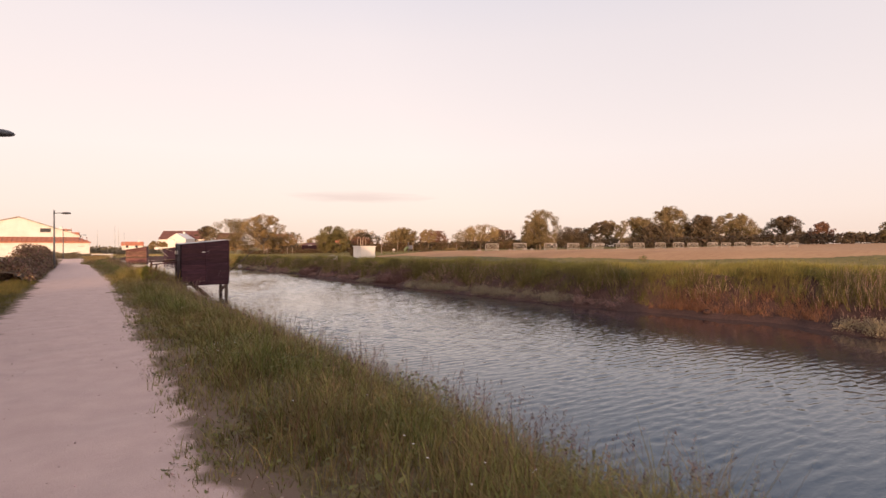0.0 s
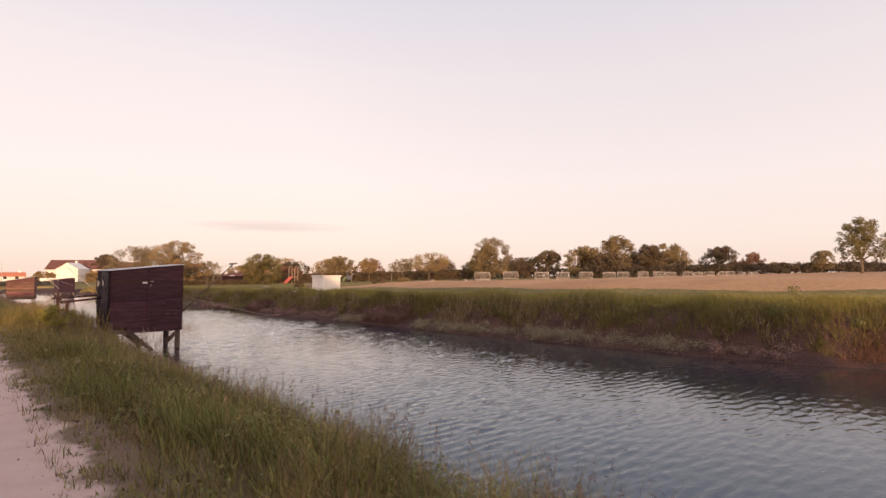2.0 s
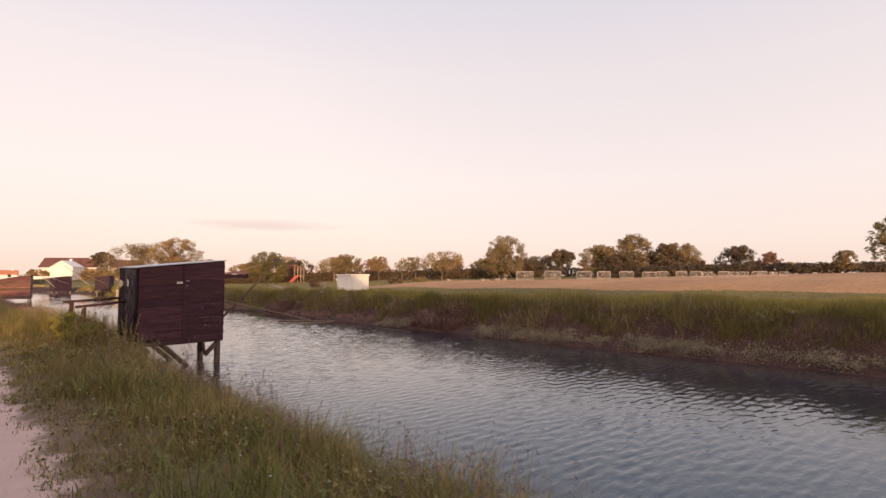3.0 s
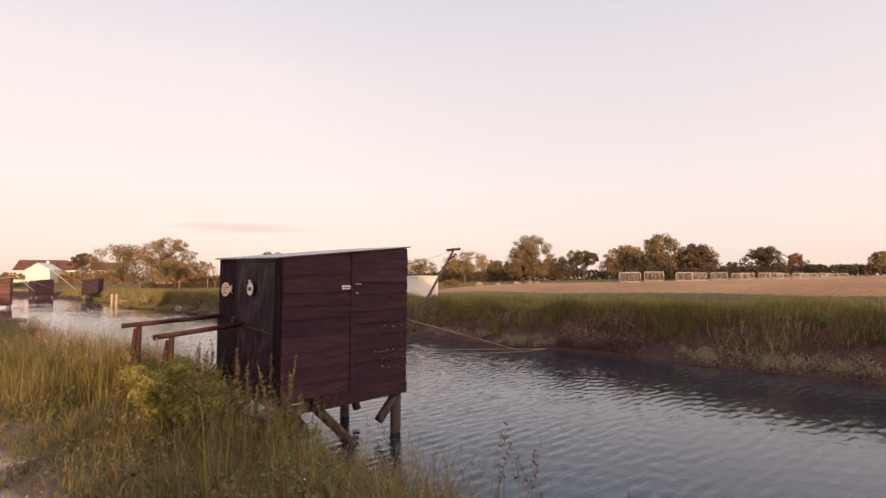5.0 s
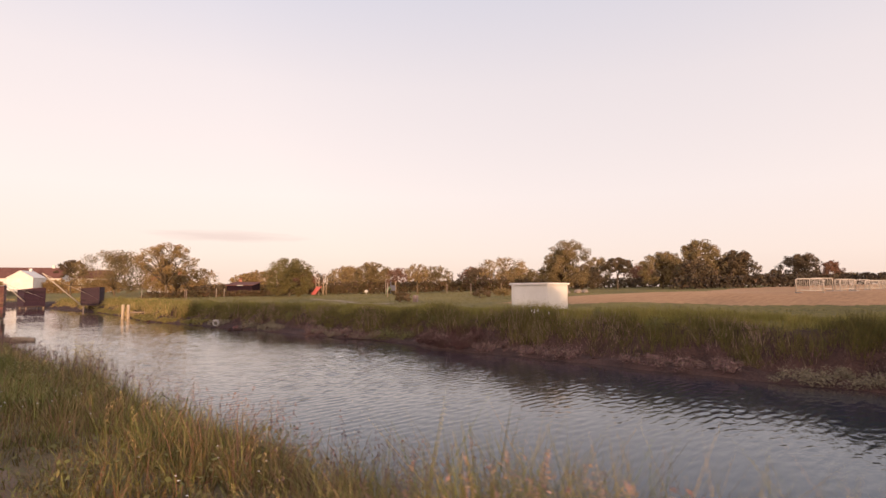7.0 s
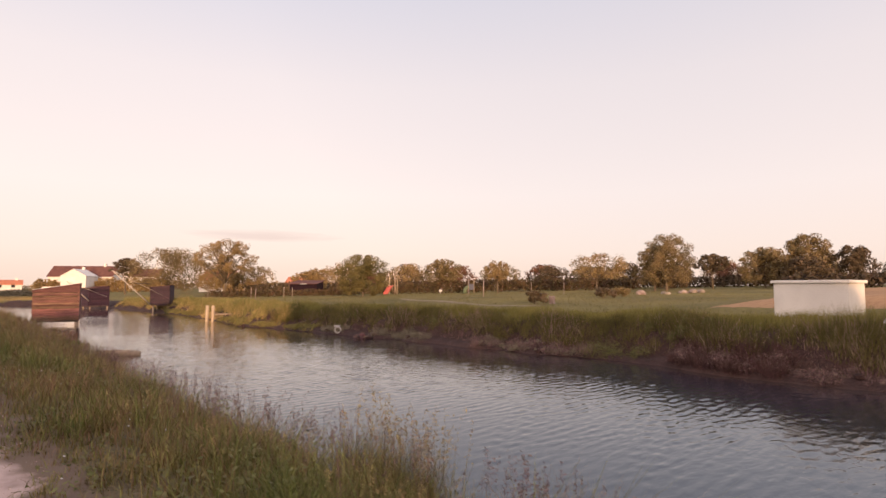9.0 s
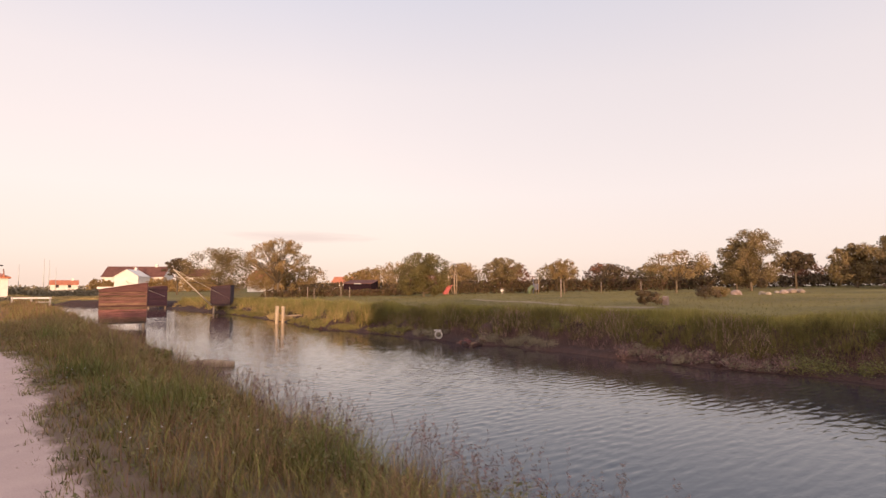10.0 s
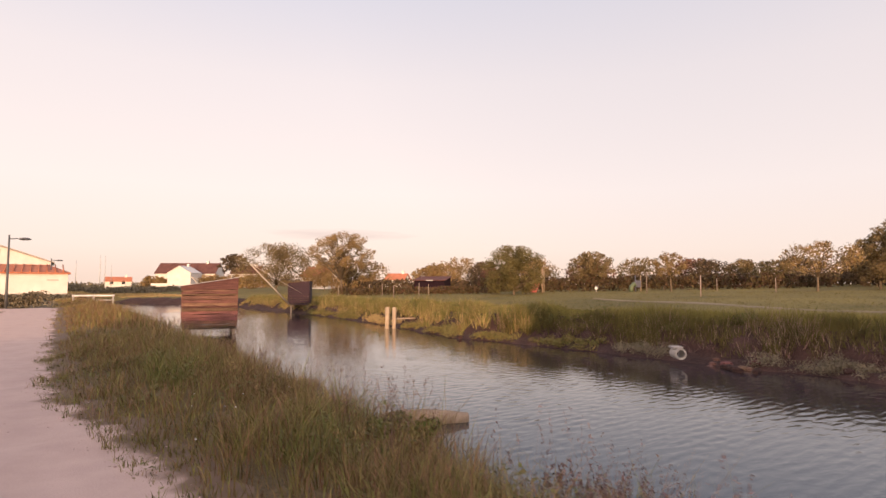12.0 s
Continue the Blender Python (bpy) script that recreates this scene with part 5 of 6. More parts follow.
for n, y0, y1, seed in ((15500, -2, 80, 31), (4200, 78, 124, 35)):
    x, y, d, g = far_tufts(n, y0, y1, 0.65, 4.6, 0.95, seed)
    lip = 0.95 + 0.32 * wobble(0 * y, y, 0.8, 2) + 0.3 * wobble(0 * y, y, 2.3, 5)
    keep = (d > lip) & (g.random(n) < np.clip(0.8 + 0.6 * wobble(x, y, 0.9, 3), 0.3, 1))
    x, y, d = x[keep], y[keep], d[keep]
    x, y, d, size, turn = tufts(x, y, d, g, 21, 0.17)
    n = len(x)
    h = np.interp(d, [0.7, 1.6, 2.6, 4.4], [0.36, 0.46, 0.36, 0.18]) * size * (0.5 + 0.7 * g.random(n)) * (1 + 0.5 * wobble(x, y, 0.55, 4))
    w = (0.011 + 0.010 * g.random(n)) * (1.0 if y0 < 50 else 1.5)
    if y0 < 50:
        # blades on the bank's face take the grass with shade painted in
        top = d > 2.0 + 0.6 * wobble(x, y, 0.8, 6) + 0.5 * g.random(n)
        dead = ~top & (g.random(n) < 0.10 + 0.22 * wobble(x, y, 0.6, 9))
        for pick, mat_, label_ in ((~top & ~dead, M_GRASS_SHADE, "long olive grass with shade in its colour on the far bank"), (top, M_BANK_TOP, "paler grass at the top of the far bank"), (dead, M_SORREL, "dry rusty grass among the green of the far bank")):
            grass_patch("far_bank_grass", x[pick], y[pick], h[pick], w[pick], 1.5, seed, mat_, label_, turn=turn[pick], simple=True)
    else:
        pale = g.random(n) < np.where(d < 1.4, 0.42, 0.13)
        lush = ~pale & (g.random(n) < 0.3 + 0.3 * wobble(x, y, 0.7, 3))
        for pick, mat_, label_ in ((pale, M_STRAW, "straw grass with sunlight in its colour on the far bank"), (~pale & ~lush, M_GRASS, "golden green grass on the sunlit far bank"), (lush, M_LUSH, "fresh green grass on the sunlit far bank")):
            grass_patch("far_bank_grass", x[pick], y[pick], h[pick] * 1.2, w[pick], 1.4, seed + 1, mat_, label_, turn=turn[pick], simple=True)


def hanging(n, ya, yb, da, db, long_, mat, seed, label, patchy=0.25):
    """Dead blades that hang down and out over the bare face of the bank."""
    x, y, d, g = far_tufts(n, ya, yb, da, db, 1.0, seed)
    keep = wobble(x * 0, y, 1.3, seed) + 0.8 * g.random(n) > patchy
    x, y, u, size, turn = tufts(x[keep], y[keep], x[keep], g, 7, 0.10)
    out = np.pi + 1.1 * g.normal(size=len(x))
    grass_patch("hanging_grass", x, y, long_ * size * (0.5 + 0.7 * g.random(len(x))), 0.010 + 0.009 * g.random(len(x)), 2.6, seed, mat, label, turn=out, simple=True)


hanging(2600, -2, 78, 0.55, 1.5, 0.20, M_SEED, 39, "dark brown dead grass hanging over the bank")
hanging(1300, 35.4, 38.2, 0.10, 1.35, 0.34, M_BRUSH, 33, "mass of dead reddish brush hanging over the bank", -1)
hanging(1000, 51.0, 54.4, 0.10, 1.2, 0.30, M_BRUSH, 40, "mass of dead brown brush hanging over the bank", -1)
hanging(800, 11.0, 17.0, 0.25, 1.2, 0.26, M_LEAF_RED, 45, "rusty dry grass hanging on the sunlit bank face", 0.1)


def scrub(ya, yb, r, mat, per, leaf, seed, label, d0=0.0, d1=0.8):
    """Rounded mounds of small leaves along the ledge above the water."""
    g = np.random.default_rng(seed)
    k = int((yb - ya) * 17) + 4
    cy = ya + (yb - ya) * g.random(k)
    cx = far_edge(cy) + d0 + (d1 - d0) * g.random(k)
    cr = r * (0.6 + 0.7 * g.random(k)) * (1 + 0.3 * wobble(cx * 0, cy, 1.7, seed))
    c = np.stack([cx, cy, land(cx, cy) + cr * 0.25], 1)
    v, f = leaves(c, cr, int(per * (yb - ya)), leaf, seed, 0.8)
    v[:, 2] = np.maximum(v[:, 2], WATER_Z + 0.03)
    return tagged(fast_mesh("bank_scrub", v, f, mat), label, "scrub", kind="stuff")


SAGE, DUN, GOLD = "low grey green salt scrub at the water's edge", "low brown scrub at the water's edge", "rounded golden tufts at the sunlit water's edge"
for k, (ya, yb, r_, mat_, label_) in enumerate((
        (8.8, 10.6, 0.26, M_REEDY, SAGE), (18.0, 20.2, 0.17, M_SEED, DUN), (20.4, 27.4, 0.27, M_REEDY, SAGE), (28.0, 34.4, 0.25, M_REEDY, SAGE), (38.4, 40.7, 0.24, M_REEDY, SAGE), (41.5, 45.0, 0.15, M_SEED, DUN),
        (46.5, 51.0, 0.18, M_SEED, DUN), (55.4, 57.3, 0.34, M_WEED, "low green bush at the water's edge"), (57.3, 62.6, 0.22, M_SEED, DUN), (57.6, 62.0, 0.13, M_REEDY, SAGE), (65.2, 68.7, 0.24, M_REEDY, SAGE), (71.2, 73.3, 0.22, M_REEDY, SAGE),
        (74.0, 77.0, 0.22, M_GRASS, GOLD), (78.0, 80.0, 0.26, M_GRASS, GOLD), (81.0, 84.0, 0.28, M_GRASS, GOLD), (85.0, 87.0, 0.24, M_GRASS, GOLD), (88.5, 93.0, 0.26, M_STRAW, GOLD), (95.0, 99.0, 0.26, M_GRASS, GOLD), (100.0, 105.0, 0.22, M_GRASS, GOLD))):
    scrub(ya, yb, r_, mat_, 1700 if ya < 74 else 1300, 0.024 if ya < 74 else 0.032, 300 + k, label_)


MOUND = "rounded mass of dead reddish brush over the bank"
scrub(35.5, 38.1, 0.46, M_SEED, 3600, 0.022, 340, MOUND, 0.25, 1.15)
scrub(51.2, 54.2, 0.34, M_SEED, 2600, 0.022, 341, MOUND, 0.2, 1.0)


def bank_bushes():
    """Leafy weeds that break the line of the far bank's top."""
    g = np.random.default_rng(88)
    n = 46
    y = np.r_[3 + 75 * g.random(30), 74 + 34 * g.random(16)]
    d = 1.1 + 1.7 * g.random(n)
    x = far_edge(y) + d
    r = 0.16 + 0.22 * g.random(n) ** 2
    c = np.stack([x, y, land(x, y) + r * 0.7], 1)
    c = np.concatenate([c, c + g.normal(size=c.shape) * r[:, None] * 0.7])
    v, f = leaves(c, np.r_[r, r * 0.7], 18000, 0.029, 89, 0.9)
    return tagged(fast_mesh("bank_bushes", v, f, M_WEED), "leafy green weeds along the top of the far bank", "weeds", kind="stuff")


bank_bushes()
n = 46000
x = 20 + 44 * G.random(n) ** 1.6
y = 0 + 125 * G.random(n)
keep = (x > far_edge(y) + 3.2) & ((y > 60) | (x < far_edge(y) + 7))
grass_patch("meadow_grass", x[keep], y[keep], 0.05 + 0.10 * G.random(keep.sum()), 0.02 + 0.02 * G.random(keep.sum()), 1.4, 34, M_GRASS_SHADE, "short meadow grass beyond the bank", simple=True)


# pale straw puts sunlight into the dull ground at the canal's end
n = 26000
x, y = -6 + 24 * G.random(n), 122 + 56 * G.random(n)
keep = ((y > 147) | (x < near_edge(y) - 0.3)) & (x > 1.5 - 0.2 * (y - 122)) & ~((y > 138) & (y < 158) & (x < 4))
grass_patch("canal_end_grass", x[keep], y[keep], 0.12 + 0.25 * G.random(keep.sum()), 0.04 + 0.04 * G.random(keep.sum()), 1.4, 38, M_STRAW, "straw grass with sunlight in its colour at the canal's end", simple=True)


def stalks(name, x, y, height, mat_stem, mat_head, seed, head, label, stem_w=0.004, grain=1.0):
    """Thin stems with a loose head of small grains."""
    g = np.random.default_rng(seed)
    n = len(x)
    z = land(x, y)
    v, t = blades(x, y, z, height, np.full(n, stem_w), 0.2, seed)
    st = fast_mesh(name, v, t, mat_stem)
    tip = v.reshape(-1, 5, 3)[:, 4]
    mid = v.reshape(-1, 5, 3)[:, 2]
    k = 22
    f = 1.02 - g.random((n, k)) * head
    p = mid[:, None] + (tip - mid)[:, None] * np.clip(f, 0, 1.05)[..., None] + g.normal(size=(n, k, 3)) * (0.006 + 0.016 * (1 - f))[..., None] * 1.2
    d1 = (g.normal(size=(n, k, 3)) * 0.006 + np.array([0, 0, 0.007])) * grain
    d2 = g.normal(size=(n, k, 3)) * 0.004 * grain
    tri = np.stack([p - d1, p + d2, p + d1], 2).reshape(-1, 3)
    hd = fast_mesh("seed_heads", tri, np.arange(len(tri)).reshape(-1, 3), mat_head)
    hd.parent = st
    return tagged(st, label, "grass", kind="stuff")


g = np.random.default_rng(77)
n = 4200
y = 4 + 78 * g.random(n)
x = near_edge(y) - 0.1 - 1.7 * g.random(n) ** 1.5
keep = wobble(x, y, 0.9, 5) + 0.9 * g.random(n) > 0.25 + 0.45 * np.clip((y - 57) / 4, 0, 1)
x, y = x[keep], y[keep]
n = len(x)
stalks("seeding_grass", x, y, (0.42 + 0.45 * g.random(n)) * (1 + 0.25 * np.clip((y - 52) / 12, 0, 1)), M_SEED, M_SEED, 41, 0.5, "tall seeding grasses along the water")
n = 1500
y = 4 + 76 * g.random(n)
x = near_edge(y) - 0.7 - 1.6 * g.random(n)
keep = wobble(x, y, 1.2, 15) + 0.7 * g.random(n) > 0.35
x, y = x[keep], y[keep]
stalks("wild_oats", x, y, 0.30 + 0.25 * g.random(len(x)), M_DRY, M_STRAW, 44, 0.6, "pale drooping wild oats among the bank grass", 0.003)
n = 1150
x, y, u, size, turn = tufts(2.1 + 2.5 * g.random(n), 34.9 + 4.0 * g.random(n), np.zeros(n), g, 11, 0.07)
for pick, mat_ in ((g.random(len(x)) < 0.14, M_STRAW), (g.random(len(x)) < 0.55, M_GRASS), (g.random(len(x)) < 0.25, M_LUSH)):
    grass_patch("tall_grass", x[pick], y[pick], np.interp(x[pick], [2.1, 3.2, 4.6], [0.6, 1.0, 1.15]) * (0.44 + 0.40 * g.random(pick.sum())) * size[pick], 0.005 + 0.004 * g.random(pick.sum()), 0.7, 46, mat_, "tall golden grass on the bank by the walkway", turn=turn[pick])
n = 260
y = 35.0 + 3.6 * g.random(n)
x = 2.6 + 1.8 * g.random(n)
stalks("sorrel", x, y, 0.50 + 0.50 * g.random(n), M_SORREL, M_SORREL, 42, 0.8, "tall reddish sorrel and dry weeds by the walkway", 0.004, 1.35)
n = 90
x, y = 4.62 + 0.14 * g.normal(size=n), 50.75 + 0.42 * g.normal(size=n)
stalks("plume_grass", x, y, 0.75 + 0.45 * g.random(n), M_GOLD_WEED, M_STRAW, 47, 0.8, "tall golden plumed grass at the edge of the bank", 0.006, 1.5)
x, y, u, size, turn = tufts(x, y, x, g, 14, 0.08)
grass_patch("tall_grass", x, y, (0.35 + 0.30 * g.random(len(x))) * size, np.full(len(x), 0.006), 0.5, 48, M_GRASS, "dense upright grass below the plumes", turn=turn)
n = 620
y = 48.5 + 15 * g.random(n)
x = near_edge(y) - 0.05 - 0.55 * g.random(n)
keep = wobble(x * 0, y, 1.9, 3) + 0.8 * g.random(n) > 0.2
x, y = x[keep], y[keep]
stalks("seeding_grass", x, y, 0.50 + 0.35 * g.random(len(x)), M_SEED, M_SEED, 61, 0.5, "fringe of tall seeding grass along the water", 0.005, 1.2)
n = 150
x, y = 4.75 + 0.22 * g.normal(size=n), 63.6 + 0.5 * g.normal(size=n)
stalks("water_weeds", x, y, 0.38 + 0.32 * g.random(n), M_SEED, M_SEED, 62, 0.7, "purple brown seeding weeds hanging over the water", 0.005, 1.9)
n = 170
y = 5.2 + 10.5 * g.random(n)
x = near_edge(y) - 0.02 - 0.30 * g.random(n)
stalks("water_weeds", x, y, 0.34 + 0.28 * g.random(n), M_SEED, M_SEED, 63, 0.6, "purple brown seeding weeds along the water", 0.005, 1.5)
n = 15
stalks("reed_stalks", 4.55 + 0.30 * g.random(n), 28.8 + 1.3 * g.random(n), 0.85 + 0.35 * g.random(n), M_SEED, M_SEED, 49, 0.5, "a few tall dark reed stalks over the water", 0.009, 1.9)
n = 8
stalks("white_flowers", 18.9 + 0.3 * g.random(n), 48.5 + 0.9 * g.random(n), 0.45 + 0.25 * g.random(n), M_GRASS, M_PETAL, 64, 0.2, "a few white flower heads on the far bank", 0.006, 2.4)
n = 260
y = 30.5 + 6 * g.random(n)
x = 2.6 + 1.9 * g.random(n)
stalks("mugwort", x, y, 0.5 + 0.5 * g.random(n), M_SHRUB, M_SHRUB, 43, 1.6, "yellow green leafy weeds beside the hut", 0.008)


def leafy_spikes(name, x, y, top, count, spread, seed, label):
    """A clump of upright stems, each clothed with narrow leaves that shorten towards the tip."""
    g = np.random.default_rng(seed)
    verts = []
    z = land_at(x, y)
    t = thing(name, pose(x, y, z), label, "weed", "leafy spikes before the hut")
    for i in range(count):
        bx, by = g.normal(size=2) * spread
        h = (top - z) * (0.45 + 0.55 * g.random())
        lean = g.normal(size=2) * 0.10 * h
        bm = bmesh.new()
        tube(bm, [(bx, by, -0.05), (bx + lean[0] * 0.4, by + lean[1] * 0.4, h * 0.5), (bx + lean[0], by + lean[1], h)], [0.006, 0.005, 0.002], 5)
        part("stem", bm, M_GOLD_WEED, t)
        k = 120
        f = 0.08 + 0.94 * g.random(k) ** 0.8
        p = np.stack([bx + lean[0] * f ** 1.5, by + lean[1] * f ** 1.5, h * f], 1)
        a = g.random(k) * 2 * np.pi
        ln = 0.020 + 0.060 * (1 - f) ** 0.7 * (0.6 + 0.6 * g.random(k))
        out = np.stack([np.cos(a), np.sin(a), 0.55 + 0.4 * g.random(k)], 1) * ln[:, None]
        side = np.stack([-np.sin(a), np.cos(a), 0 * a], 1) * (ln * 0.30)[:, None]
        verts.append(np.stack([p, p + out * 0.55 + side, p + out, p + out * 0.55 - side], 1).reshape(-1, 3))
    v = np.concatenate(verts)
    i = np.arange(len(v) // 4)[:, None] * 4
    fast_mesh("foliage", v, np.concatenate([i + [0, 1, 2], i + [0, 2, 3]], 1).reshape(-1, 3), M_GOLD_WEED, t)


for i, (x, y, top, k) in enumerate(((3.22, 32.62, 1.0, 5), (3.5, 33.1, 0.94, 6), (3.8, 32.85, 0.76, 5), (4.22, 32.8, 0.66, 6), (3.4, 33.97, 0.84, 6), (3.5, 33.75, 0.80, 6), (3.38, 33.55, 0.85, 6), (3.45, 33.22, 0.95, 5), (3.75, 34.1, 0.62, 5), (3.05, 34.4, 0.72, 3), (4.35, 38.3, 0.52, 3), (4.15, 37.2, 0.42, 3))):
    leafy_spikes("mugwort_clump", x, y, top, k, 0.11, 500 + i, "tall golden green leafy spikes of mugwort before the hut")


def leafy_clump(name, x, y, w, h, mat, count, leaf, seed, label):
    z = land_at(x, y)
    g = np.random.default_rng(seed)
    k = 12
    c = np.stack([g.normal(size=k) * w * 0.28, g.normal(size=k) * w * 0.28, h * (0.25 + 0.5 * g.random(k))], 1)
    v, f = leaves(c, np.full(k, w * 0.2), count, leaf, seed)
    v[:, 2] = np.maximum(v[:, 2], 0.0)
    t = thing(name, pose(x, y, z), label, "shrub")
    bm = bmesh.new()
    for q in c:
        tube(bm, [(0, 0, -0.05), (q[0] * 0.5, q[1] * 0.5, q[2] * 0.6), tuple(q)], [0.012, 0.008, 0.004], 5)
    part("stems", bm, M_BARK, t)
    fast_mesh("foliage", v, f, mat, t)


leafy_clump("shrub", 2.98, 32.6, 0.72, 1.1, M_SHRUB, 11000, 0.015, 51, "bright yellow green leafy shrub on the bank")
leafy_clump("shrub", 3.7, 33.0, 0.4, 0.5, M_SHRUB, 1800, 0.022, 52, "small yellow green shrub beside the hut")
for i, (x, y) in enumerate(((4.3, 33.1), (4.25, 34.2), (4.05, 35.1), (3.9, 36.0))):
    leafy_clump("weed_clump", x, y, 0.7, 0.5, M_WEED, 1000, 0.022, 90 + i, "broad leaved green weeds beside the hut")
for i, (x, y) in enumerate(((3.55, 36.2), (3.95, 37.1), (3.3, 36.9), (3.9, 35.5), (3.1, 35.6), (3.7, 38.0))):
    leafy_clump("weed_clump", x, y, 0.95, 0.80, M_GOLD_WEED, 2600, 0.018, 190 + i, "golden green leafy weeds in the sun by the walkway")
leafy_clump("shrub", 4.05, 66.2, 0.75, 0.42, M_LUSH, 1800, 0.035, 53, "low leafy green clump above the water")

def lush_grass():
    """Patches of taller fresh green blades."""
    g = np.random.default_rng(17)
    px = np.r_[2.1 + 1.9 * g.random(26), 2.0 + 2.0 * g.random(22)]
    py = np.r_[5 + 25 * g.random(26), 42 + 32 * g.random(22)]
    k = np.repeat(np.arange(len(px)), 26)
    x, y = px[k] + 0.26 * g.normal(size=len(k)), py[k] + 0.34 * g.normal(size=len(k))
    keep = (x > right_edge(y) + 0.2) & (x < near_edge(y))
    x, y, u, size, turn = tufts(x[keep], y[keep], x[keep], g, 11, 0.05)
    grass_patch("lush_grass", x, y, (0.22 + 0.26 * g.random(len(x))) * size, 0.006 + 0.004 * g.random(len(x)), 0.8, 18, M_LUSH, "patches of taller fresh green grass on the bank", turn=turn)


lush_grass()


def ground_leaves():
    """Small broad leaves of clover, dock and plantain all through the bank grass."""
    g = np.random.default_rng(15)
    n = 110000
    x, y, u, g = near_bank(n, 4.0, 78.0, 15)
    keep = wobble(x, y, 1.1, 2) + 0.6 * g.random(len(x)) > 0.12 + 0.35 * np.clip((y - 38) / 4, 0, 1)
    x, y, u = x[keep], y[keep], u[keep]
    n = len(x)
    p = np.stack([x, y, land(x, y) + (0.02 + 0.40 * np.clip(u * 1.6, 0, 1) * g.random(n) ** 0.7 * (1 + 0.5 * wobble(x, y, 1.1, 2)))], 1)
    a = g.random(n) * 2 * np.pi
    d1 = np.stack([np.cos(a), np.sin(a), 0.4 * g.normal(size=n)], 1)
    d2 = np.stack([-np.sin(a), np.cos(a), 0.4 * g.normal(size=n)], 1)
    s = (0.009 + 0.022 * g.random(n) ** 1.5)[:, None]
    quad = np.stack([p - d1 * s, p + d2 * s * 0.6, p + d1 * s, p - d2 * s * 0.6], 1).reshape(-1, 3)
    i = np.arange(n)[:, None] * 4
    tagged(fast_mesh("bank_weeds", quad, np.concatenate([i + [0, 1, 2], i + [0, 2, 3]], 1).reshape(-1, 3), M_WEED), "small broad leaved weeds among the bank grass", "weeds", kind="stuff")


ground_leaves()


leafy_clump("shrub", 29.3, 68.6, 1.3, 0.9, M_LEAF_DARK, 1500, 0.06, 81, "small dark bush beside the boundary stone")
leafy_clump("shrub", 42.0, 71.5, 1.6, 1.1, M_LEAF_DARK, 1600, 0.07, 82, "dark round bush on the meadow")
leafy_clump("shrub", 47.5, 73.0, 1.8, 1.0, M_LEAF, 1600, 0.07, 83, "low bush beside the rubble stones")


def dirt_track():
    """A worn track across the meadow."""
    pts = np.array([(26.5, 66.0), (27.8, 71.5), (29.5, 76.0), (32.5, 83.0), (35.0, 89.0)])
    t = np.linspace(0, len(pts) - 1, 70)
    cx, cy = (np.interp(t, np.arange(len(pts)), pts[:, k]) for k in (0, 1))
    tx, ty = np.gradient(cx), np.gradient(cy)
    ln = np.hypot(tx, ty)
    cs = np.linspace(-1, 1, 7)
    w = 0.55 + 0.2 * wobble(cx, cy, 1.1)
    x = cx[:, None] - (ty / ln * w)[:, None] * cs
    y = cy[:, None] + (tx / ln * w)[:, None] * cs
    z = land(x, y) + 0.03 - 0.05 * (np.abs(cs) > 0.9)
    i = (np.arange(69)[:, None] * 7 + np.arange(6)).ravel()
    tris = np.concatenate([np.stack([i, i + 1, i + 8], -1), np.stack([i, i + 8, i + 7], -1)])
    tagged(fast_mesh("dirt_track", np.stack([x, y, z], -1).reshape(-1, 3), tris, M_TRACK), "worn sandy track across the meadow", "track", kind="structure")


dirt_track()


def daisies():
    """Tiny pale flowers in the grass."""
    g = np.random.default_rng(5)
    n = 420
    y = 5 + 70 * g.random(n)
    x = 1.7 + 1.8 * g.random(n)
    keep = wobble(x, y, 0.6, 3) > 0.05
    x, y = x[keep], y[keep]
    z = land(x, y) + 0.16 + 0.2 * g.random(len(x))
    k = 6
    ang = np.linspace(0, 2 * np.pi, k, endpoint=False)
    r = 0.010
    ring = np.stack([np.cos(ang) * r, np.sin(ang) * r, 0 * ang], 1)
    v = np.concatenate([np.stack([x, y, z + 0.004], 1)[:, None], np.stack([x, y, z], 1)[:, None] + ring[None]], 1).reshape(-1, 3)
    i = np.arange(len(x))[:, None] * (k + 1)
    t = np.concatenate([i + [0, 1 + j, 1 + (j + 1) % k] for j in range(k)], 1).reshape(-1, 3)
    tagged(fast_mesh("daisies", v, t, M_PETAL), "small scattered pale flowers in the bank grass", "flowers", kind="stuff")


daisies()


# ---- logs and stones at the waterside ----
def log_(x, y, L, r, turn, label):
    t = thing("log", pose(x, y, WATER_Z + r * 0.35, 0, 0, turn), label, "log")
    bm = bmesh.new()
    tube(bm, [(-L / 2, 0, 0), (-L / 4, 0.03, 0.02), (0, 0, 0.03), (L / 4, -0.02, 0.02), (L / 2, 0.02, 0)], [r * 0.8, r, r * 1.05, r * 0.95, r * 0.7], 10)
    part("wood", bm, M_PILE, t)
    return t


log_(6.1, 68.75, 1.5, 0.14, -29, "pale driftwood log lying at the water's edge")
log_(16.35, 68.9, 0.9, 0.09, 60, "dark waterlogged branch beside the drain pipe").children[0].data.materials[0] = M_MUD
log_(16.5, 68.3, 0.7, 0.07, 20, "dark waterlogged branch beside the drain pipe").children[0].data.materials[0] = M_MUD
log_(5.7, 73.5, 0.9, 0.10, -30, "short driftwood log by the bank")


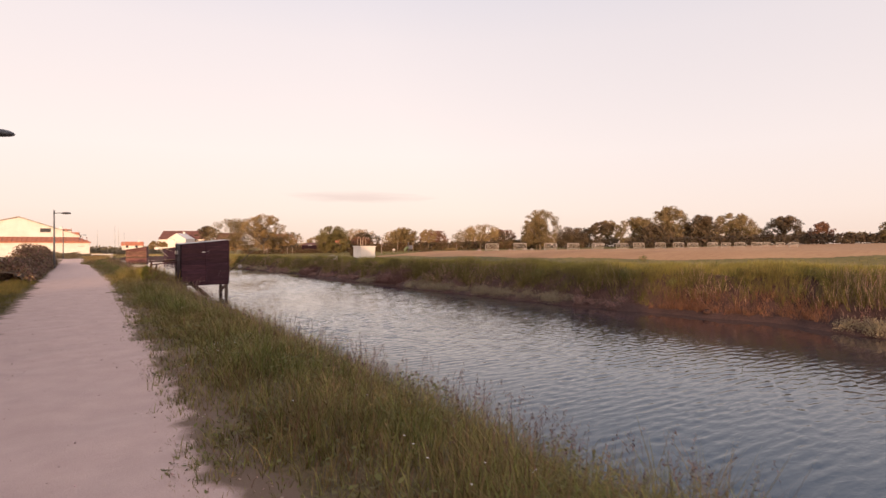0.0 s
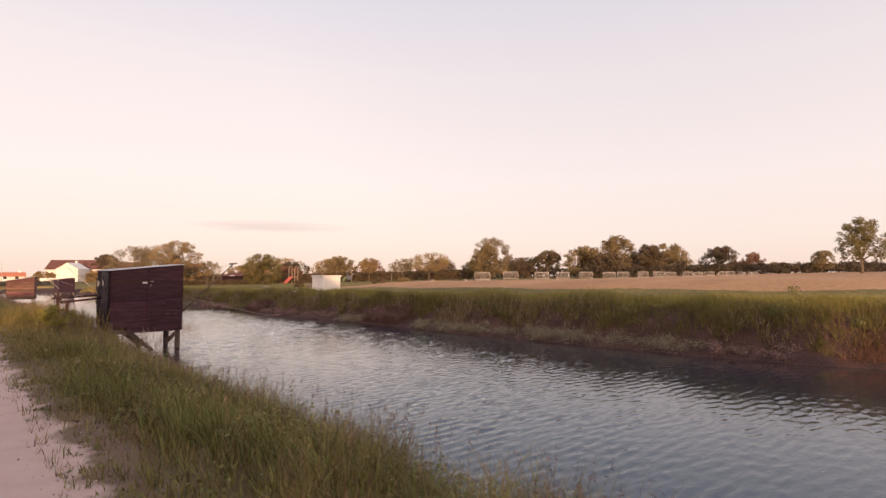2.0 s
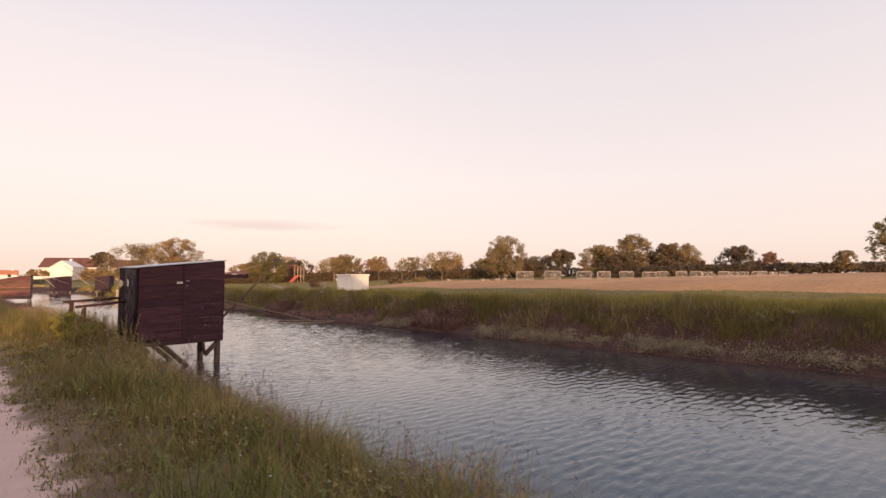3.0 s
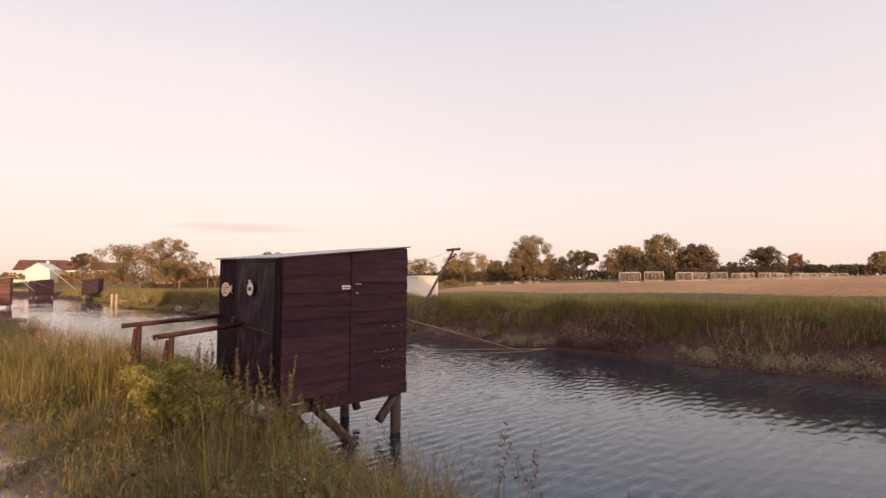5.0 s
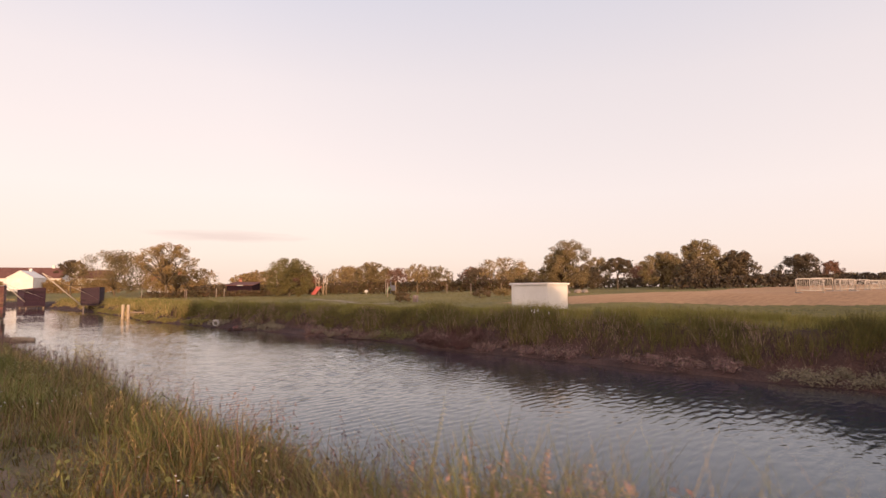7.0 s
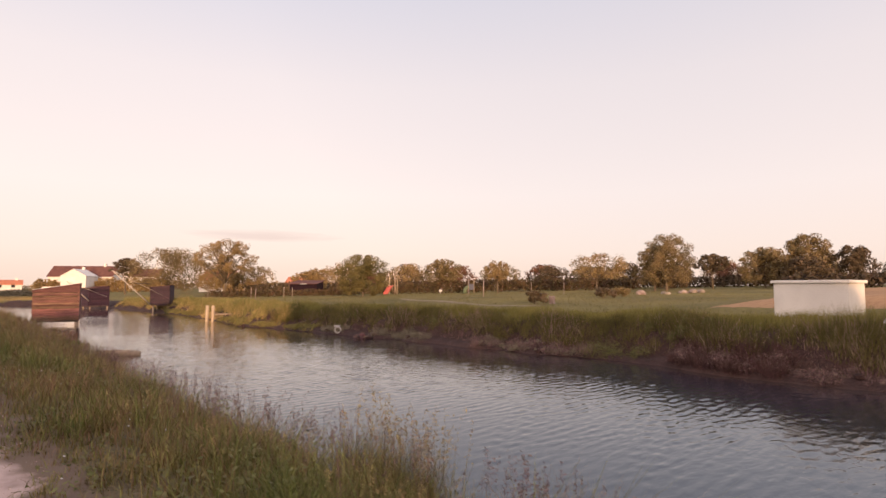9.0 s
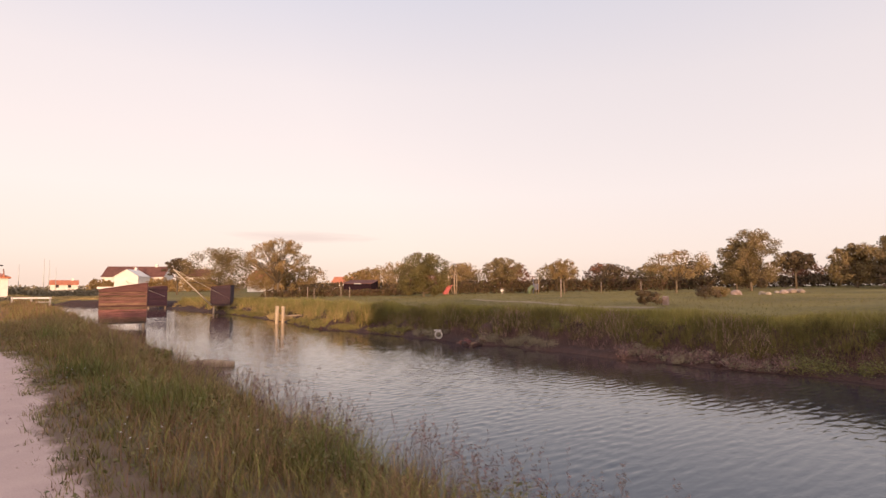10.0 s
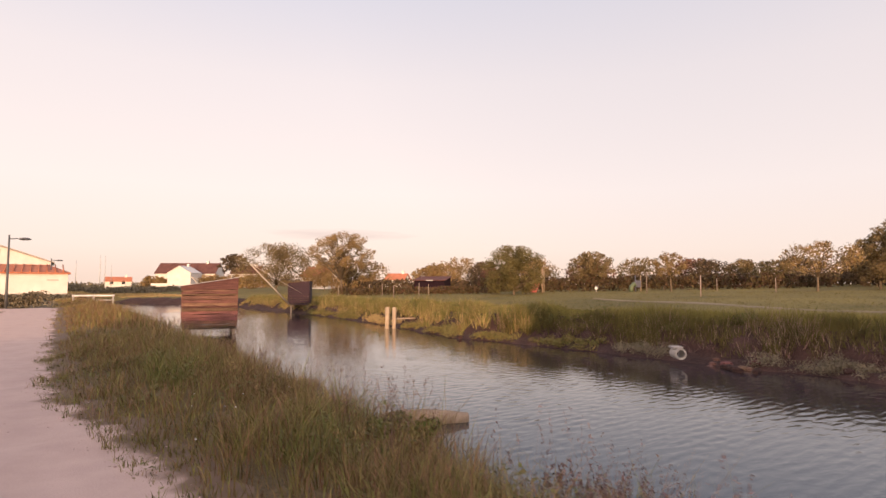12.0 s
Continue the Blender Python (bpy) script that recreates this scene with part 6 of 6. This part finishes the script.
def stone(x, y, r, seed, label="pale rubble stone on the grass", z=None):
    bm = bmesh.new()
    bmesh.ops.create_icosphere(bm, subdivisions=2, radius=r)
    for v in bm.verts:
        v.co *= 1 + 0.35 * noise.noise(v.co * (1.6 / r) + Vector((seed, 0, 0)))
        v.co.z *= 0.65
    ob = part("stone", bm, M_STONE, None)
    ob.location = (x, y, (land_at(x, y) if z is None else z) + r * 0.3)
    return tagged(ob, label, "stone", "stones")


rs = random.Random(9)
for i in range(9):
    yy = rs.uniform(6, 92)
    xx = float(far_edge(np.array([yy]))[0]) + rs.uniform(0.05, 0.5)
    stone(xx, yy, rs.uniform(0.08, 0.16), i, "muddy stone at the foot of the bank").data.materials[0] = M_MUD
for i in range(9):
    stone(56 + rs.uniform(-4, 8), 74 + rs.uniform(-2, 2), rs.uniform(0.25, 0.5), 50 + i)
for i in range(11):
    xx, yy = 16.35 + rs.uniform(-0.25, 0.85), 69.35 + rs.uniform(-0.75, 0.45)
    stone(xx, yy, rs.uniform(0.09, 0.19), 80 + i, "reddish brown rubble beside the drain pipe").data.materials[0] = M_OLD
marker = thing("boundary_stone", pose(30.4, 68.0, land_at(30.4, 68.0), 0, 0, 20), "squat pale boundary stone in the meadow", "stone")
box("block", (-0.2, -0.16, -0.1), (0.2, 0.16, 0.5), M_STONE, marker, bevel=0.05)


# ---- barriers, fences and the playground ----
def barrier(first, x, y, turn):
    m = pose(x, y, land_at(x, y), 0, 0, turn)
    if first:
        return copy_thing(first, m)
    b = thing("barrier", m, "dull grey steel crowd barrier standing on the field", "barrier", "crowd barriers on the field")
    w, h = 1.15, 0.64
    bm = bmesh.new()
    tube(bm, [(-w / 2, 0, 0), (-w / 2, 0, h - 0.05), (-w / 2 + 0.05, 0, h), (w / 2 - 0.05, 0, h), (w / 2, 0, h - 0.05), (w / 2, 0, 0)], [0.03] * 6, 6)
    part("frame", bm, M_CONC, b)
    rod("lower_bar", (-w / 2, 0, 0.12), (w / 2, 0, 0.12), 0.022, M_CONC, b, sides=6)
    for i in range(13):
        x_ = -w / 2 + w * (i + 1) / 14
        rod("bar", (x_, 0, 0.12), (x_, 0, h), 0.012, M_CONC, b, sides=4)
    for s in (-1, 1):
        box("foot", (s * (w / 2 - 0.1) - 0.03, -0.3, 0), (s * (w / 2 - 0.1) + 0.03, 0.3, 0.04), M_CONC, b)
    return b


first = None
for i in range(17):
    x, y = (31.1 + 3.42 * i if i < 6 else 48.2 + 3.29 * (i - 5)), 42.5 + 0.25 * math.sin(2.3 * i)
    b = barrier(first, x, y, -52 + 7 * (i % 4))
    first = first or b

for x, y, h in ((41.6, 84.6, 1.65), (50.5, 95.6, 2.2), (57.5, 86.4, 1.4), (30.5, 112.0, 1.2), (35.5, 127.0, 1.4), (38.0, 143.0, 1.6), (27.0, 118.0, 1.3), (33.0, 119.0, 1.4), (36.2, 116.0, 1.4), (37.0, 115.2, 1.3), (60.8, 94.0, 1.4)):
    p = thing("fence_post", pose(x, y, land_at(x, y)), "pale wooden fence post standing in the meadow", "post", "fence posts")
    rod("shaft", (0, 0, -0.2), (0.02, 0, h), 0.045, M_STONE, p, r2=0.04)


def slide():
    s = thing("playground_slide", pose(50.3, 110.8, land_at(50.3, 110.8), 0, 0, 215), "wooden playground tower with a red and white slide", "slide")
    for x in (-0.6, 0.6):
        for y in (-0.6, 0.6):
            rod("tower_post", (x, y, 0), (x, y, 2.9), 0.07, M_PILE, s)
    box("platform", (-0.7, -0.7, 1.2), (0.7, 0.7, 1.3), M_PILE, s)
    bm = bmesh.new()
    for y in (-0.6, 0.6):
        tube(bm, [(-0.6, y, 2.7), (-0.45, y, 3.1), (0, y, 3.3), (0.45, y, 3.1), (0.6, y, 2.7)], [0.05] * 5, 6)
    part("arch", bm, M_PILE, s)
    bm = bmesh.new()
    bm_box(bm, (0, -0.28, -0.03), (2.6, 0.28, 0.03), 0.01)
    for y in (-0.30, 0.30):
        bm_box(bm, (0, y - 0.03, -0.03), (2.6, y + 0.03, 0.16), 0.01)
    bmesh.ops.transform(bm, matrix=pose(0.7, 0, 1.25, 0, 26, 0), verts=bm.verts)
    part("chute", bm, M_RED, s, "faded red chute")
    rod("ladder", (-0.7, -0.25, 1.25), (-1.5, -0.25, 0), 0.05, M_PILE, s)
    rod("ladder", (-0.7, 0.25, 1.25), (-1.5, 0.25, 0), 0.05, M_PILE, s)


slide()


def play_house():
    s = thing("climbing_frame", pose(56.3, 100.8, land_at(56.3, 100.8)), "small blue and green playground climbing frame", "playground")
    for x in (-0.5, 0.5):
        rod("upright", (x, 0, 0), (x, 0, 1.9), 0.06, M_BLUE if x < 0 else M_PILE, s)
    box("panel", (-0.5, -0.04, 0.5), (0.5, 0.04, 1.3), M_BLUE, s)
    bm = bmesh.new()
    tube(bm, [(-1.3, 0, 0), (-1.2, 0, 0.6), (-0.8, 0, 0.9), (-0.5, 0, 0.7)], [0.25, 0.25, 0.22, 0.2], 10)
    part("tunnel", bm, M_GREEN, s)


play_house()


def rocker():
    z = land_at(55.3, 106.0)
    s = thing("spring_rocker", pose(55.3, 106.0, z, 0, 0, 30), "small white plastic rocker on a steel spring", "playground")
    rod("spring", (0, 0, -0.1), (0, 0, 0.32), 0.07, M_STEEL, s)
    box("seat", (-0.42, -0.14, 0.30), (0.42, 0.14, 0.62), M_SIGN_W, s, bevel=0.08)
    rod("handle", (0.2, -0.22, 0.72), (0.2, 0.22, 0.72), 0.025, M_STEEL, s)


rocker()


def garden_shed():
    z = land_at(46.2, 128.0)
    s = thing("garden_shed", pose(46.2, 128.0, z, 0, 0, -55), "dark boarded garden shed with a dark sheet roof", "shed")
    w, d, e, r = 4.6, 2.6, 1.75, 2.25
    for i in range(8):
        h = e / 8
        box("plank", (-w / 2, -d / 2 - 0.03 + 0.004 * (i % 2), i * h - 0.1), (w / 2, -d / 2, (i + 1) * h - 0.11), M_TAR_V, s, bevel=0.004)
    v = [(-w / 2, -d / 2 + 0.004, -0.1), (w / 2, -d / 2 + 0.004, -0.1), (w / 2, d / 2, -0.1), (-w / 2, d / 2, -0.1), (-w / 2, -d / 2 + 0.004, e), (w / 2, -d / 2 + 0.004, e), (w / 2, d / 2, r), (-w / 2, d / 2, r)]
    mesh_object("wall", v, [(0, 1, 5, 4), (1, 2, 6, 5), (2, 3, 7, 6), (3, 0, 4, 7), (4, 5, 6, 7)], M_TAR_V, s)
    v = []
    for lift in (0.01, 0.09):
        v += [(-w / 2 - 0.2, -d / 2 - 0.25, e - 0.04 + lift), (w / 2 + 0.2, -d / 2 - 0.25, e - 0.04 + lift), (w / 2 + 0.2, d / 2 + 0.2, r + 0.03 + lift), (-w / 2 - 0.2, d / 2 + 0.2, r + 0.03 + lift)]
    mesh_object("roof", v, [(3, 2, 1, 0), (4, 5, 6, 7), (0, 1, 5, 4), (1, 2, 6, 5), (2, 3, 7, 6), (3, 0, 4, 7)], M_SLATE, s)
    box("roof_edge", (-0.4, -d / 2 - 0.29, e - 0.05), (0.7, -d / 2 - 0.255, e + 0.06), M_ZINC, s, "pale metal strip")


garden_shed()

# ---- buildings ----
def gable_house(name, m, w, d, eave, ridge, label, roof_mat, group="", over=0.35, chimney=True, windows=()):
    """Walls w by d, the ridge along local x; the gables at either end."""
    h = thing(name, m, label, "house", group)
    v = [(-w / 2, -d / 2, -0.5), (w / 2, -d / 2, -0.5), (w / 2, d / 2, -0.5), (-w / 2, d / 2, -0.5), (-w / 2, -d / 2, eave), (w / 2, -d / 2, eave), (w / 2, d / 2, eave), (-w / 2, d / 2, eave), (-w / 2, 0, ridge), (w / 2, 0, ridge)]
    f = [(0, 1, 5, 4), (2, 3, 7, 6), (1, 2, 6, 9, 5), (3, 0, 4, 8, 7), (4, 5, 9, 8), (6, 7, 8, 9)]
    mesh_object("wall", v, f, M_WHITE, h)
    k = (ridge - eave) / (d / 2)
    a, b, o = w / 2 + over, d / 2 + over, 0.14
    e = eave - k * over
    v = []
    for lift in (0.03, o):
        v += [(-a, -b, e + lift), (a, -b, e + lift), (a, 0, ridge + lift), (-a, 0, ridge + lift), (-a, b, e + lift), (a, b, e + lift)]
    f = [(0, 3, 2, 1), (3, 4, 5, 2), (6, 7, 8, 9), (9, 8, 11, 10), (0, 1, 7, 6), (5, 4, 10, 11), (1, 2, 8, 7), (2, 5, 11, 8), (3, 0, 6, 9), (4, 3, 9, 10)]
    mesh_object("roof", v, f, roof_mat, h)
    if chimney:
        box("chimney", (w * 0.3 - 0.4, -0.35, ridge - 0.5), (w * 0.3 + 0.4, 0.35, ridge + 0.9), M_WHITE, h)
    for x, z, ww, hh, side in windows:
        if side == "front":
            wn = box("window", (x - ww / 2, -d / 2 - 0.04, z), (x + ww / 2, -d / 2 + 0.02, z + hh), M_GLASS, h, bevel=0)
            box("frame", (x - ww / 2 - 0.06, -d / 2 - 0.06, z + hh), (x + ww / 2 + 0.06, -d / 2 + 0.02, z + hh + 0.08), M_PILE, wn, bevel=0)
        else:
            s = -1 if side == "left" else 1
            wn = box("window", (s * w / 2 - 0.04, x - ww / 2, z), (s * w / 2 + 0.04, x + ww / 2, z + hh), M_GLASS, h, bevel=0)
    return h


# far houses beyond the bend
gable_house("house", pose(41.0, 269.0, 1.2, 0, 0, -35), 20, 8.0, 4.4, 7.7, "long low white house with a dark red roof", M_SLATE, "far houses", windows=((-8, 1.2, 1.4, 1.5, "front"), (-3, 1.2, 1.4, 1.5, "front"), (6, 1.2, 1.4, 1.5, "front")))
gable_house("house", pose(37.3, 258.5, 1.2, 0, 0, 55), 8.0, 7.4, 4.1, 6.3, "white gabled house with a chimney", M_WHITE, "far houses", 0.15)
gable_house("house", pose(55.0, 250.0, 1.2, 0, 0, -30), 9.0, 7.0, 4.2, 6.6, "white house with a brown tiled roof", M_SLATE, "far houses", windows=((-2, 1.2, 1.2, 1.4, "front"), (2, 1.2, 1.2, 1.4, "front")))
gable_house("house", pose(88.0, 209.0, 0.9, 0, 0, -50), 6.0, 5.5, 2.4, 4.1, "white house with a red tiled roof behind the trees", M_TILE, "far houses", windows=((-2, 1.1, 1.2, 1.2, "front"), (2, 1.1, 1.2, 1.2, "front")))
gable_house("house", pose(62.0, 205.0, 1.0, 0, 0, -60), 9.0, 7.0, 3.0, 5.4, "white house among garden trees", M_TILE, "far houses")
garden_wall = thing("garden_wall", pose(30.0, 250.0, 0.9, 0, 0, -35), "low white garden wall before the far house", "wall")
box("wall", (-4, -0.15, -0.5), (3, 0.15, 1.1), M_WHITE, garden_wall)


def workshop():
    """The white building at the end of the path: a lean-to with an orange tiled roof against a taller gable."""
    b = thing("workshop", pose(2.75, 139.0, 0.0, 0, 0, 0), "white plastered building with an orange tiled lean-to roof", "building")
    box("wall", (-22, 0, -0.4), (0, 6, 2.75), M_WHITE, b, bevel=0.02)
    v = [(-22.2, -0.3, 2.70), (0.25, -0.3, 2.70), (-1.9, 6.0, 3.75), (-22.2, 6.0, 3.75), (-22.2, -0.3, 2.86), (0.25, -0.3, 2.86), (-1.9, 6.0, 3.91), (-22.2, 6.0, 3.91), (0.25, 6.3, 2.7), (0.25, 6.3, 2.86)]
    mesh_object("lean_to_roof", v, [(0, 1, 2, 3), (4, 7, 6, 5), (0, 4, 5, 1), (3, 2, 6, 7), (0, 3, 7, 4), (1, 8, 2), (5, 6, 9), (1, 5, 9, 8), (8, 9, 6, 2)], M_TILE, b, "orange roman tiles")
    for i in range(28):
        x = -21.5 + i * 0.78
        rod("tile_row", (x, -0.32, 2.90), (x, 5.9, 3.94), 0.07, M_TILE, b, sides=6)
    v = [(-22, 6.1, 0), (-1.6, 6.1, 0), (-1.6, 6.1, 4.2), (-12, 6.1, 7.9), (-22, 6.1, 5.2), (-22, 18, 0), (-1.6, 18, 0), (-1.6, 18, 4.2), (-12, 18, 7.9), (-22, 18, 5.2)]
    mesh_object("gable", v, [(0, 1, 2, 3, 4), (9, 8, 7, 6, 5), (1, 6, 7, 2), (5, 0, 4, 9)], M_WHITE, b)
    v = [(-1.3, 5.8, 4.12), (-12, 5.8, 7.95), (-22.3, 5.8, 5.15), (-1.3, 18.3, 4.12), (-12, 18.3, 7.95), (-22.3, 18.3, 5.15)]
    v += [(x, y, z + 0.14) for x, y, z in v]
    mesh_object("roof", v, [(0, 1, 4, 3), (1, 2, 5, 4), (6, 9, 10, 7), (7, 10, 11, 8), (0, 6, 7, 1), (1, 7, 8, 2), (3, 4, 10, 9), (4, 5, 11, 10), (0, 3, 9, 6), (2, 8, 11, 5)], M_CONC, b)
    box("window", (-8.5, 6.0, 4.9), (-6.7, 6.12, 5.7), M_GLASS, b, bevel=0)
    box("vent", (-2.0, -0.05, 1.9), (-0.9, 0.02, 2.1), M_STEEL, b, "grey wall vent", bevel=0)


workshop()


def guard_rail():
    g_ = thing("guard_rail", pose(2.2, 119.5, 0.0, 0, 0, -6), "white painted wooden guard rail at the path's end", "railing")
    for x in (0.5, 2.0, 3.5):
        rod("post", (x, 0, -0.6), (x, 0, 0.62), 0.08, M_CONC, g_)
    box("top_rail", (0.4, -0.06, 0.44), (3.6, 0.06, 0.58), M_SIGN_W, g_)
    box("lower_rail", (0.4, -0.05, 0.05), (3.6, 0.05, 0.16), M_CONC, g_)


guard_rail()
for x, y, h in ((12.2, 235.0, 9.0), (13.4, 236.0, 8.6), (16.0, 250.0, 7.0), (7.0, 240.0, 7.5)):
    p = thing("mast", pose(x, y, 0.5), "thin bare boat mast in the distance", "mast", "masts")
    rod("spar", (0, 0, 0), (0, 0, h), 0.09, M_STEEL, p, r2=0.05)
for i, (x, y, w, d, e, r, t) in enumerate(((-18, 205, 16, 8, 4.2, 6.5, 4), (-4, 195, 10, 7, 3.4, 5.4, -6), (-8, 240, 14, 7, 5.0, 7.6, 0), (24, 318, 9, 6, 2.4, 4.0, -6))):
    gable_house("house", pose(x, y, 0.6, 0, 0, t), w, d, e, r, "pale village house with an orange tiled roof", M_TILE, "village houses", windows=((-w * 0.25, 1.2, 1.2, 1.4, "front"), (w * 0.2, 1.2, 1.2, 1.4, "front")))
